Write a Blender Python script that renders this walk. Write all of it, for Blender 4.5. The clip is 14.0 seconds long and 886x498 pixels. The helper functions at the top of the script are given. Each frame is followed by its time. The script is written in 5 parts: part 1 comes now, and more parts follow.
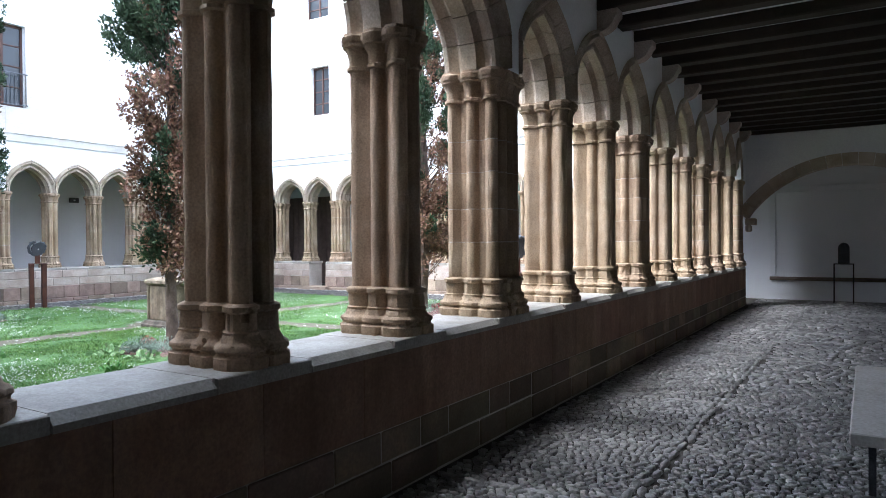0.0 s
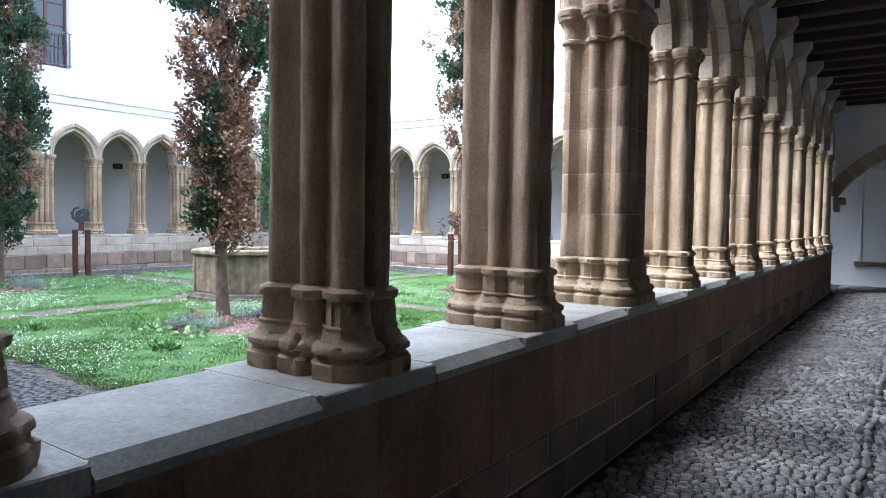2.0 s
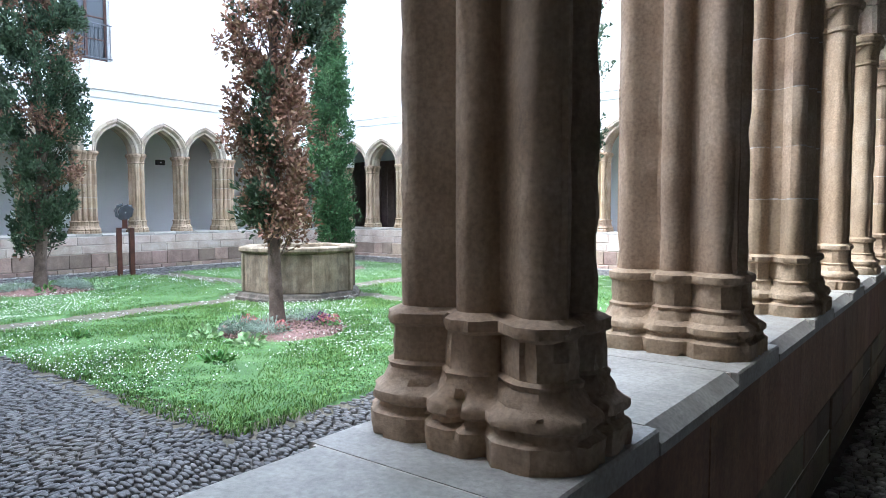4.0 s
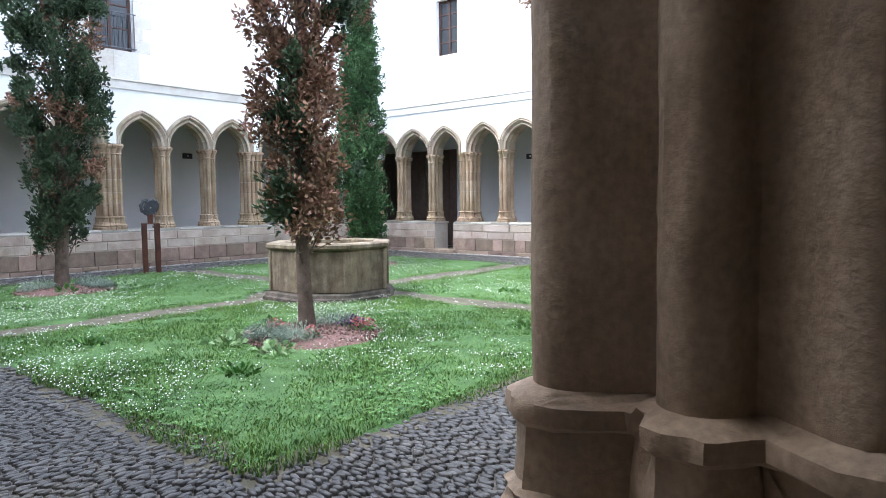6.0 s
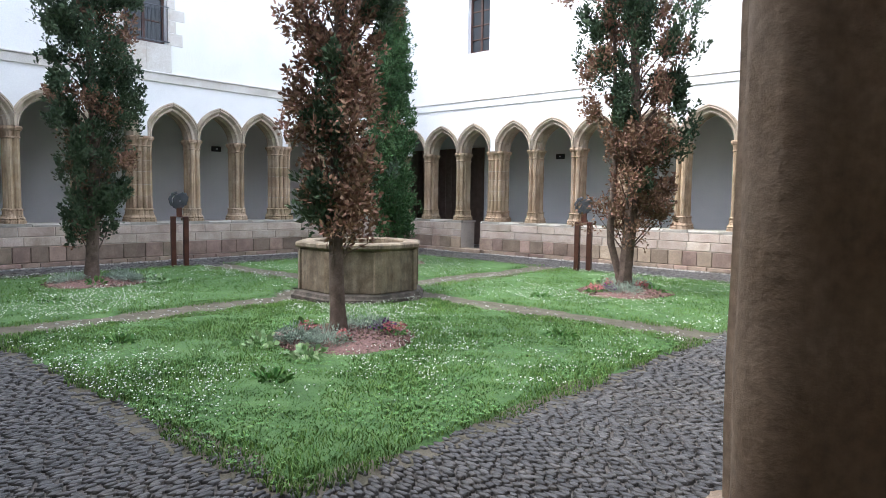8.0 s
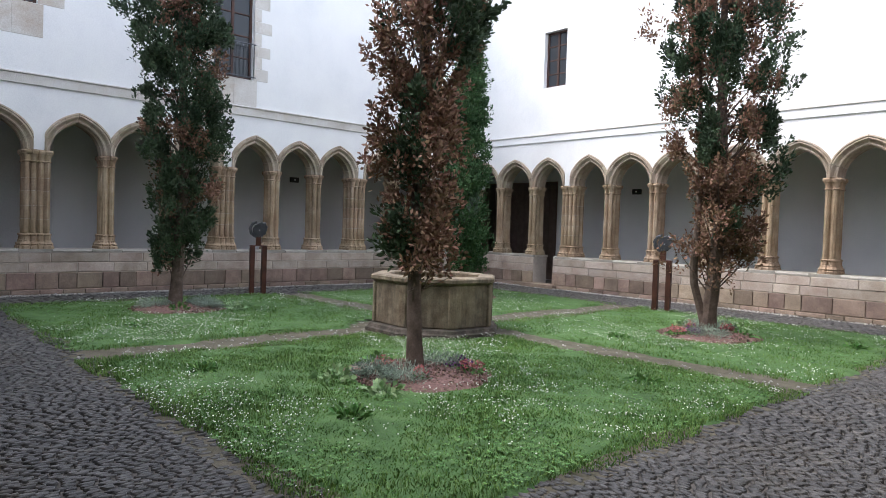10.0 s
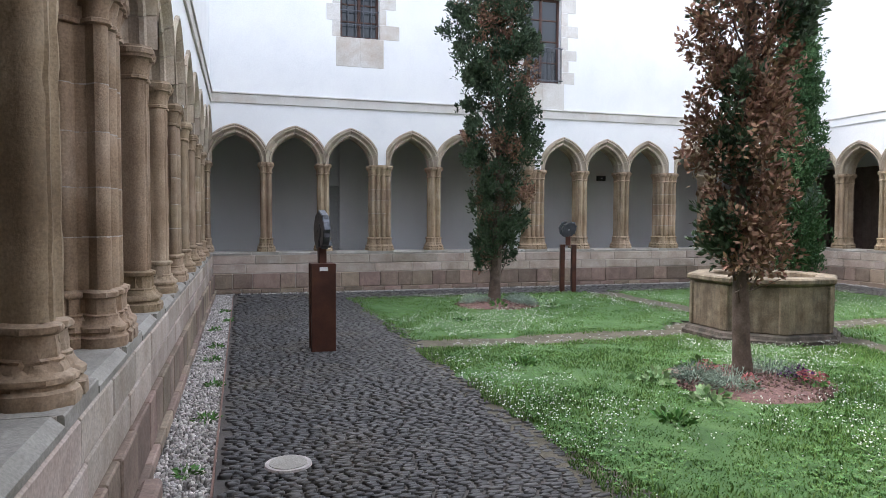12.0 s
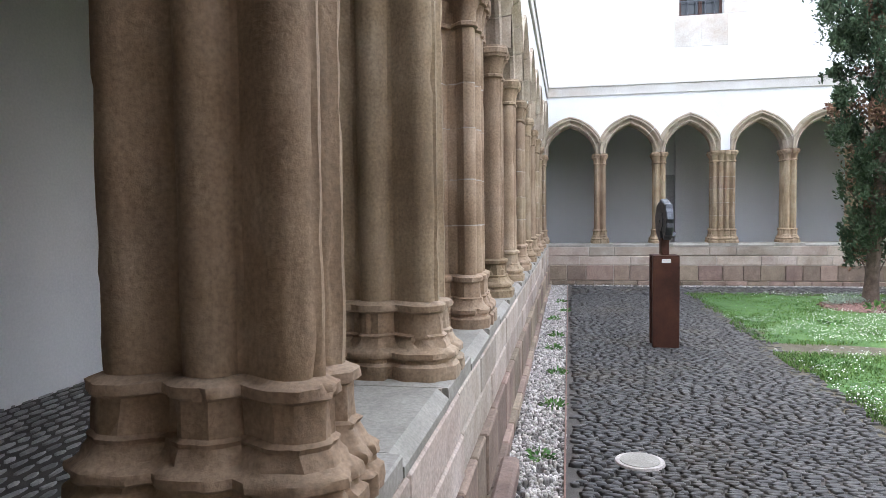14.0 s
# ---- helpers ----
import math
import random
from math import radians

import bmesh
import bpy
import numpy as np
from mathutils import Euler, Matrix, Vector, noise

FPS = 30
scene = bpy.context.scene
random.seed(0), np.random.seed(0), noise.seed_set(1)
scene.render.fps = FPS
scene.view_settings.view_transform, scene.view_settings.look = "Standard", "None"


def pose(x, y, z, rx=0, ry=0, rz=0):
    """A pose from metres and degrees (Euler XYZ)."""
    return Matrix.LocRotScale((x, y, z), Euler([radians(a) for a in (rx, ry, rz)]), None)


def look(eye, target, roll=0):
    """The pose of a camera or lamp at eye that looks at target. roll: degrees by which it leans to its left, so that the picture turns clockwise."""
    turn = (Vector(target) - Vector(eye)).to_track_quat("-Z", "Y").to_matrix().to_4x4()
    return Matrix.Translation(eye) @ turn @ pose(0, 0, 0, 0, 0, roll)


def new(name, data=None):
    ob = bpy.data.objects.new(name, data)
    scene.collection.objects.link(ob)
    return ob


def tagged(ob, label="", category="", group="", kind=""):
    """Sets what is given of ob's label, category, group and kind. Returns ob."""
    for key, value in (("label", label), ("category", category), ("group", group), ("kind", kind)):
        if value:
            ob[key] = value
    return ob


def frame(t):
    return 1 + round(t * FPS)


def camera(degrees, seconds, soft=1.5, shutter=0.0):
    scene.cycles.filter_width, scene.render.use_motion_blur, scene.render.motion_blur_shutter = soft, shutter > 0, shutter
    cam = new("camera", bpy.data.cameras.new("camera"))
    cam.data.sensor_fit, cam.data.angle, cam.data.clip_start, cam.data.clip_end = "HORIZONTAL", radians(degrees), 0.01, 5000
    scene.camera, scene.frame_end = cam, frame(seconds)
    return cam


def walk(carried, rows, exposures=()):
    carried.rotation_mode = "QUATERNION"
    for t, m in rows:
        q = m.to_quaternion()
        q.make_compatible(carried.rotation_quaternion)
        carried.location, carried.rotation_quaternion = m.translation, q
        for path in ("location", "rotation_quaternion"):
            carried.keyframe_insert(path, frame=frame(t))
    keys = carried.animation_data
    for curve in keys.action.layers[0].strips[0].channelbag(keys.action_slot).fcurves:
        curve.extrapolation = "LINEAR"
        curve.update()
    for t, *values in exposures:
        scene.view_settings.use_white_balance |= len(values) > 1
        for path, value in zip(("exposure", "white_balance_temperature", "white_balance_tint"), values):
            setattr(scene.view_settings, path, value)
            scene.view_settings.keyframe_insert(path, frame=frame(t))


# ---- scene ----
cam = camera(66.6, 14.0, 0.5)
PATH = [
    (0, (0.568, 0.272, 1.518), (-0.498, 1.964, 1.499), -0.4),
    (0.5, (0.391, 0.451, 1.512), (-0.764, 2.084, 1.504), 1.3),
    (1, (0.133, 0.539, 1.502), (-1.059, 2.145, 1.503), 0.8),
    (1.5, (-0.138, 0.643, 1.49), (-1.242, 2.308, 1.403), -0.0),
    (2, (-0.379, 0.771, 1.48), (-1.527, 2.406, 1.388), 0.8),
    (2.5, (-0.61, 0.858, 1.477), (-1.686, 2.542, 1.417), 1.2),
    (3, (-0.863, 0.937, 1.478), (-1.887, 2.653, 1.392), -0.3),
    (3.5, (-1.083, 1.043, 1.486), (-2.264, 2.657, 1.465), 0.3),
    (4, (-1.276, 1.229, 1.463), (-2.507, 2.8, 1.349), -0.1),
    (4.2, (-1.366, 1.3, 1.445), (-2.625, 2.848, 1.312), 0.7),
    (6.3, (-1.943, 1.754, 1.478), (-3.242, 3.268, 1.335), -0.7),
    (6.5, (-1.958, 1.749, 1.492), (-3.218, 3.291, 1.31), 0.1),
    (7, (-2.017, 1.758, 1.506), (-3.294, 3.289, 1.34), 0.5),
    (7.2, (-2.039, 1.761, 1.511), (-3.373, 3.243, 1.35), 0.1),
    (9.3, (-2.302, 1.778, 1.61), (-3.642, 3.258, 1.492), 1.9),
    (9.5, (-2.306, 1.762, 1.609), (-3.685, 3.208, 1.517), 1.9),
    (10, (-2.336, 1.751, 1.596), (-3.821, 3.09, 1.536), 1.9),
    (10.5, (-2.331, 1.768, 1.601), (-3.992, 2.878, 1.523), 0.7),
    (11, (-2.349, 1.772, 1.62), (-4.119, 2.701, 1.548), 0.1),
    (11.5, (-2.359, 1.695, 1.633), (-4.22, 2.422, 1.55), 0.4),
    (12, (-2.35, 1.629, 1.612), (-4.265, 2.201, 1.53), 0.2),
    (12.5, (-2.378, 1.63, 1.615), (-4.353, 1.939, 1.545), -1.8),
    (13, (-2.405, 1.585, 1.608), (-4.404, 1.606, 1.534), -1.6),
    (13.5, (-2.442, 1.538, 1.598), (-4.432, 1.346, 1.521), -1.3),
    (14, (-2.493, 1.475, 1.578), (-4.457, 1.108, 1.48), -0.7),
]
EXPOSURES = [(0.0, 2.4, 5700, 10), (1.5, 2.4, 5520, 9), (3.0, 2.8, 5570, 9), (4.2, 2.55, 5570, 8), (6.5, 2.0, 6000, 11), (7.2, 1.9, 6050, 11), (9.3, 1.25, 6350, 13), (10.0, 1.15, 6350, 13), (10.7, 1.25, 6350, 13), (11.5, 1.45, 6400, 13), (12.5, 1.72, 6400, 13), (13.3, 2.02, 6400, 12), (14.0, 2.35, 6400, 12)]
walk(cam, [(t, look(eye, target, roll)) for t, eye, target, roll in PATH], EXPOSURES)

# ---- world, sun, exposure ----
world = bpy.data.worlds.new("overcast_sky")
world.use_nodes = True
scene.world = world
_nt = world.node_tree
_sky = _nt.nodes.new("ShaderNodeTexSky")
_sky.sky_type = "NISHITA"
_sky.sun_disc = False
_sky.sun_elevation, _sky.sun_rotation = radians(55), radians(217)
_sky.air_density, _sky.dust_density, _sky.ozone_density = 1.0, 4.0, 1.0
_mixw = _nt.nodes.new("ShaderNodeMix")
_mixw.data_type = "RGBA"
_mixw.inputs[0].default_value = 0.55
_mixw.inputs[7].default_value = (8.5, 9.15, 10.2, 1)
_nt.links.new(_sky.outputs[0], _mixw.inputs[6])
_nt.links.new(_mixw.outputs[2], _nt.nodes["Background"].inputs[0])
_nt.nodes["Background"].inputs[1].default_value = 0.15
sun = new("sun", bpy.data.lights.new("sun", "SUN"))
sun.data.energy, sun.data.angle, sun.data.color = 1.7, radians(42), (1.0, 0.98, 0.96)
sun.matrix_world = look((0, 0, 30), (0.45, 0.6, 28.9))


# ---- materials ----
def material(name, colors, scale=3.0, rough=0.85, bump=0.3, grain=60.0, metal=0.0, stain=None, stain_scale=0.8,
             stain_amount=0.5, per_object=0.0, bump_scale=None, spec=0.4, per_island=0.0, streak=0.0):
    """A surface with two scales of mottling, optional stains, a fine relief and a shift of tone per piece."""
    m = bpy.data.materials.new(name)
    m.use_nodes = True
    nt = m.node_tree
    n, l = nt.nodes, nt.links
    bsdf = n["Principled BSDF"]
    co = n.new("ShaderNodeTexCoord")
    geo = n.new("ShaderNodeNewGeometry")
    big = n.new("ShaderNodeTexNoise")
    big.inputs["Scale"].default_value, big.inputs["Detail"].default_value = scale, 6
    big.inputs["Roughness"].default_value = 0.65
    l.new(geo.outputs["Position"], big.inputs["Vector"])
    ramp = n.new("ShaderNodeValToRGB")
    while len(ramp.color_ramp.elements) < len(colors):
        ramp.color_ramp.elements.new(0.5)
    for i, c in enumerate(colors):
        ramp.color_ramp.elements[i].position = 0.3 + 0.4 * i / max(1, len(colors) - 1)
        ramp.color_ramp.elements[i].color = (*c, 1)
    l.new(big.outputs["Fac"], ramp.inputs[0])
    col = ramp.outputs[0]
    fine = n.new("ShaderNodeTexNoise")
    fine.inputs["Scale"].default_value, fine.inputs["Detail"].default_value = grain, 4
    l.new(geo.outputs["Position"], fine.inputs["Vector"])
    mul = n.new("ShaderNodeMix")
    mul.data_type, mul.blend_type = "RGBA", "OVERLAY"
    mul.inputs[0].default_value = 0.5
    l.new(col, mul.inputs[6])
    l.new(fine.outputs["Fac"], mul.inputs[7])
    col = mul.outputs[2]
    if stain:
        sn = n.new("ShaderNodeTexNoise")
        sn.inputs["Scale"].default_value, sn.inputs["Detail"].default_value = stain_scale, 8
        sn.inputs["Roughness"].default_value = 0.7
        l.new(geo.outputs["Position"], sn.inputs["Vector"])
        sr = n.new("ShaderNodeMapRange")
        sr.inputs[1].default_value, sr.inputs[2].default_value = 0.5, 0.72
        sr.inputs[4].default_value = stain_amount
        l.new(sn.outputs["Fac"], sr.inputs[0])
        mx = n.new("ShaderNodeMix")
        mx.data_type = "RGBA"
        l.new(sr.outputs[0], mx.inputs[0])
        l.new(col, mx.inputs[6])
        mx.inputs[7].default_value = (*stain, 1)
        col = mx.outputs[2]
    if streak:
        mp = n.new("ShaderNodeMapping")
        mp.inputs["Scale"].default_value = (5, 5, 0.7)
        l.new(geo.outputs["Position"], mp.inputs["Vector"])
        st = n.new("ShaderNodeTexNoise")
        st.inputs["Scale"].default_value, st.inputs["Detail"].default_value = 1.0, 7
        st.inputs["Roughness"].default_value = 0.75
        l.new(mp.outputs[0], st.inputs["Vector"])
        sm = n.new("ShaderNodeMapRange")
        sm.inputs[1].default_value, sm.inputs[2].default_value = 0.35, 0.7
        sm.inputs[3].default_value, sm.inputs[4].default_value = 1 + streak * 0.35, 1 - streak
        l.new(st.outputs["Fac"], sm.inputs[0])
        sh = n.new("ShaderNodeHueSaturation")
        l.new(sm.outputs[0], sh.inputs["Value"])
        l.new(col, sh.inputs["Color"])
        col = sh.outputs[0]
    if per_object or per_island:
        amount = per_object or per_island
        if per_object:
            rnd = n.new("ShaderNodeObjectInfo").outputs["Random"]
        else:
            rnd = geo.outputs["Random Per Island"]
        hsv = n.new("ShaderNodeHueSaturation")
        mr = n.new("ShaderNodeMapRange")
        mr.inputs[3].default_value, mr.inputs[4].default_value = 1 - amount, 1 + amount
        l.new(rnd, mr.inputs[0])
        l.new(mr.outputs[0], hsv.inputs["Value"])
        wn = n.new("ShaderNodeTexWhiteNoise")
        wn.noise_dimensions = "1D"
        l.new(rnd, wn.inputs["W"])
        mh = n.new("ShaderNodeMapRange")
        mh.inputs[3].default_value, mh.inputs[4].default_value = 0.5 - amount * 0.06, 0.5 + amount * 0.06
        l.new(wn.outputs["Value"], mh.inputs[0])
        l.new(mh.outputs[0], hsv.inputs["Hue"])
        l.new(col, hsv.inputs["Color"])
        col = hsv.outputs[0]
    l.new(col, bsdf.inputs["Base Color"])
    rr = n.new("ShaderNodeMapRange")
    rr.inputs[3].default_value, rr.inputs[4].default_value = max(0, rough - 0.12), min(1, rough + 0.12)
    l.new(fine.outputs["Fac"], rr.inputs[0])
    l.new(rr.outputs[0], bsdf.inputs["Roughness"])
    bsdf.inputs["Metallic"].default_value = metal
    bsdf.inputs["Specular IOR Level"].default_value = spec
    if bump:
        bp = n.new("ShaderNodeBump")
        bp.inputs["Strength"].default_value, bp.inputs["Distance"].default_value = bump, 0.01
        bn = n.new("ShaderNodeTexNoise")
        bn.inputs["Scale"].default_value, bn.inputs["Detail"].default_value = bump_scale or grain * 0.5, 8
        bn.inputs["Roughness"].default_value = 0.7
        l.new(geo.outputs["Position"], bn.inputs["Vector"])
        l.new(bn.outputs["Fac"], bp.inputs["Height"])
        l.new(bp.outputs[0], bsdf.inputs["Normal"])
    return m


PIER = material("worn_sandstone", [(0.25, 0.172, 0.106), (0.36, 0.262, 0.172), (0.46, 0.36, 0.26)], 2.2, 0.86, 0.45, 80, stain=(0.20, 0.145, 0.105), stain_scale=1.6, per_object=0.12, bump_scale=42, streak=0.3)
ASHLAR = material("pale_ashlar", [(0.30, 0.24, 0.195), (0.41, 0.345, 0.29), (0.49, 0.43, 0.38)], 2.5, 0.9, 0.6, 60, stain=(0.36, 0.26, 0.2), stain_scale=1.2, per_object=0.16, bump_scale=25)
PLINTH = material("rough_plinth_stone", [(0.18, 0.132, 0.103), (0.255, 0.19, 0.148), (0.33, 0.255, 0.2)], 3, 0.92, 0.9, 50, stain=(0.12, 0.10, 0.08), per_object=0.32, bump_scale=25)
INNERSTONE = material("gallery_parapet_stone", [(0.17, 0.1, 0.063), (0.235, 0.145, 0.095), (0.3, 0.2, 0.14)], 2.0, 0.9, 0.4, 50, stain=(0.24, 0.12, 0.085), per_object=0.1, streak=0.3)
FOOTSTONE = material("damp_foot_stone", [(0.115, 0.085, 0.055), (0.165, 0.12, 0.08), (0.23, 0.16, 0.105)], 2.5, 0.88, 0.6, 50, stain=(0.08, 0.085, 0.06), stain_amount=0.7, per_object=0.35)
MORTAR = material("lime_mortar", [(0.42, 0.37, 0.32), (0.52, 0.47, 0.41)], 4, 0.95, 0.4, 90)
SLAB = material("grey_sill_slab", [(0.23, 0.215, 0.185), (0.31, 0.29, 0.255), (0.37, 0.35, 0.31)], 4, 0.62, 0.5, 70, stain=(0.19, 0.18, 0.14), stain_scale=1.6, per_object=0.06)
PLASTER = material("white_lime_plaster", [(0.76, 0.765, 0.77), (0.81, 0.81, 0.81), (0.84, 0.84, 0.83)], 0.9, 0.92, 0.15, 40, stain=(0.70, 0.69, 0.67), stain_scale=0.35, stain_amount=0.3)
INPLASTER = material("gallery_plaster", [(0.72, 0.735, 0.75), (0.78, 0.79, 0.80), (0.81, 0.815, 0.82)], 0.8, 0.92, 0.12, 40, stain=(0.55, 0.56, 0.56), stain_scale=0.4, stain_amount=0.35)
STRING = material("string_course_stone", [(0.50, 0.47, 0.43), (0.60, 0.57, 0.53), (0.66, 0.64, 0.61)], 1.6, 0.9, 0.3, 50, stain=(0.42, 0.30, 0.2), stain_scale=0.7, stain_amount=0.7)
ARCHST = material("arch_stone", [(0.32, 0.25, 0.18), (0.42, 0.35, 0.27), (0.49, 0.42, 0.35)], 2.6, 0.9, 0.45, 60, stain=(0.27, 0.18, 0.12), stain_scale=1.4, per_object=0.16)
BEAM = material("black_brown_timber", [(0.022, 0.015, 0.011), (0.036, 0.025, 0.018)], 4, 0.75, 0.4, 40)
SOIL = material("damp_earth_path", [(0.055, 0.052, 0.032), (0.088, 0.078, 0.053), (0.13, 0.11, 0.084)], 4, 0.9, 0.8, 60)
TURF = material("turf", [(0.035, 0.078, 0.022), (0.06, 0.128, 0.036), (0.09, 0.16, 0.052)], 3, 0.95, 0.8, 60)
BED = material("joint_sand_dark", [(0.06, 0.054, 0.048), (0.10, 0.09, 0.08)], 6, 0.95, 0.5, 80)
COBBLE = material("wet_slate_cobble", [(0.024, 0.023, 0.023), (0.046, 0.044, 0.043), (0.088, 0.083, 0.078)], 5, 0.5, 0.35, 60, per_island=0.28, spec=0.5, stain=(0.07, 0.055, 0.034), stain_scale=0.75, stain_amount=0.7)
PEBBLE = material("grey_pebble", [(0.185, 0.18, 0.174), (0.28, 0.272, 0.26), (0.37, 0.355, 0.335)], 5, 0.45, 0.3, 60, per_island=0.4)
GRAVEL = material("pale_gravel", [(0.22, 0.20, 0.18), (0.36, 0.335, 0.31), (0.50, 0.475, 0.45)], 9, 0.85, 0.3, 80, per_island=0.6)
CORTEN = material("corten_steel", [(0.045, 0.018, 0.013), (0.075, 0.028, 0.018), (0.10, 0.04, 0.023)], 3.5, 0.6, 0.2, 90, metal=0.35, stain=(0.035, 0.018, 0.015), stain_scale=2)
EDGING = material("rusty_pink_edging", [(0.16, 0.09, 0.07), (0.24, 0.145, 0.115)], 6, 0.8, 0.3, 60)
IRON = material("dark_forged_iron", [(0.05, 0.054, 0.062), (0.11, 0.116, 0.13)], 8, 0.42, 0.5, 60, metal=0.7)
WELLST = material("lichen_well_stone", [(0.13, 0.095, 0.062), (0.21, 0.165, 0.115), (0.3, 0.25, 0.185)], 4, 0.92, 0.8, 60, stain=(0.07, 0.06, 0.045), stain_scale=2.2, stain_amount=0.85, per_object=0.15, streak=0.6)
WELLBASE = material("damp_mossy_stone", [(0.03, 0.028, 0.022), (0.06, 0.05, 0.04), (0.13, 0.11, 0.09)], 5, 0.9, 0.8, 60, stain=(0.03, 0.035, 0.02), stain_scale=3)
BARK = material("grey_brown_bark", [(0.055, 0.037, 0.028), (0.095, 0.068, 0.053), (0.14, 0.105, 0.085)], 8, 0.95, 1.0, 60, bump_scale=22)
# dark brown that stands in for the gloom of the far corner bays
BAYDARK = material("bay_darkening_brown", [(0.1, 0.07, 0.055), (0.16, 0.115, 0.09)], 5, 0.8, 0.4, 40, per_object=0.15)
WOOD = material("brown_window_wood", [(0.05, 0.022, 0.015), (0.08, 0.035, 0.024)], 6, 0.6, 0.2, 60)
WHITE = material("white_card", [(0.75, 0.75, 0.73), (0.8, 0.8, 0.78)], 8, 0.7, 0.0)
# flat grey that paints the shade next to the gallery wall projection
RECESSGREY = material("recess_shade_grey", [(0.36, 0.37, 0.38), (0.42, 0.43, 0.44)], 2, 0.6, 0.05, 40)
BLACKM = material("black_plastic_and_room_dark", [(0.015, 0.015, 0.016), (0.025, 0.025, 0.027)], 8, 0.4, 0.0)


def leafy(name, low, high, rough=0.7):
    return material(name, [low, high], 1.6, rough, 0.0, 30, per_island=0.35, spec=0.25)


LEAF_G = leafy("cypress_green", (0.024, 0.046, 0.025), (0.07, 0.105, 0.055))
LEAF_B = leafy("cypress_dead_brown", (0.1, 0.058, 0.038), (0.27, 0.155, 0.1))
LEAF_Y = leafy("cypress_bright_green", (0.034, 0.078, 0.032), (0.075, 0.145, 0.056))
GRASS = leafy("grass_blade", (0.052, 0.116, 0.024), (0.14, 0.245, 0.058))
CLOVER = leafy("clover_flower", (0.55, 0.58, 0.5), (0.75, 0.77, 0.7))
SILVER = leafy("silver_foliage", (0.17, 0.23, 0.185), (0.35, 0.42, 0.34))
BROADLEAF = leafy("broad_leaf_green", (0.07, 0.16, 0.04), (0.13, 0.26, 0.08))
PALELEAF = leafy("pale_leaf_green", (0.16, 0.26, 0.11), (0.3, 0.42, 0.22))
PINKF = leafy("pink_petal", (0.34, 0.09, 0.1), (0.52, 0.2, 0.19))
PURPLEF = leafy("purple_petal", (0.10, 0.035, 0.12), (0.2, 0.08, 0.24))
CHIPS = material("bark_chips", [(0.07, 0.042, 0.033), (0.13, 0.08, 0.064), (0.21, 0.14, 0.112)], 30, 0.95, 0.8, 80, per_island=0.55)

GLASS = bpy.data.materials.new("window_glass")
GLASS.use_nodes = True
_g = GLASS.node_tree.nodes["Principled BSDF"]
_g.inputs["Base Color"].default_value = (0.03, 0.035, 0.04, 1)
_g.inputs["Roughness"].default_value = 0.06
_g.inputs["Specular IOR Level"].default_value = 0.4


# ---- mesh helpers ----
def mesh_of(name, verts, faces, mat, smooth=False):
    me = bpy.data.meshes.new(name)
    me.from_pydata([tuple(v) for v in verts], [], [tuple(f) for f in faces])
    me.materials.append(mat)
    if smooth:
        me.shade_smooth()
        me.set_sharp_from_angle(angle=radians(38))
    me.update()
    return me


def piece(name, me, parent=None, m=None, label=""):
    ob = new(name, me)
    if parent is not None:
        ob.parent = parent
    if m is not None:
        ob.matrix_basis = m
    if label:
        ob["label"] = label
    return ob


def empty(name, m=None):
    ob = new(name)
    ob.empty_display_size = 0.1
    if m is not None:
        ob.matrix_basis = m
    return ob


def box_geo(x0, y0, z0, x1, y1, z1, bev=0.0):
    """Corners and faces of a box whose edges may be chamfered."""
    if bev <= 0:
        v = [(x, y, z) for z in (z0, z1) for y in (y0, y1) for x in (x0, x1)]
        f = [(0, 2, 3, 1), (4, 5, 7, 6), (0, 1, 5, 4), (2, 6, 7, 3), (0, 4, 6, 2), (1, 3, 7, 5)]
        return v, f
    bm = bmesh.new()
    vs, fs = box_geo(x0, y0, z0, x1, y1, z1)
    bv = [bm.verts.new(p) for p in vs]
    for q in fs:
        bm.faces.new([bv[i] for i in q])
    bmesh.ops.bevel(bm, geom=bm.edges[:], offset=bev, segments=1, affect="EDGES")
    bm.verts.index_update()
    out = [tuple(v.co) for v in bm.verts], [tuple(v.index for v in f.verts) for f in bm.faces]
    bm.free()
    return out


class Geo:
    """Collects corners and faces for one mesh."""
    def __init__(self):
        self.v, self.f = [], []

    def add(self, verts, faces):
        k = len(self.v)
        self.v.extend(tuple(p) for p in verts)
        self.f.extend(tuple(i + k for i in q) for q in faces)
        return self

    def box(self, x0, y0, z0, x1, y1, z1, bev=0.0):
        return self.add(*box_geo(min(x0, x1), min(y0, y1), min(z0, z1), max(x0, x1), max(y0, y1), max(z0, z1), bev))

    def tube(self, p, q, r0, r1=None, n=8, caps=True):
        p, q = Vector(p), Vector(q)
        r1 = r0 if r1 is None else r1
        rot = (q - p).to_track_quat("Z", "Y")
        ring = [Vector((math.cos(2 * math.pi * i / n), math.sin(2 * math.pi * i / n), 0)) for i in range(n)]
        vs = [p + rot @ (a * r0) for a in ring] + [q + rot @ (a * r1) for a in ring]
        fs = [(i, (i + 1) % n, n + (i + 1) % n, n + i) for i in range(n)]
        if caps:
            fs += [tuple(range(n - 1, -1, -1)), tuple(range(n, 2 * n))]
        return self.add(vs, fs)

    def mesh(self, name, mat, smooth=False):
        return mesh_of(name, self.v, self.f, mat, smooth)


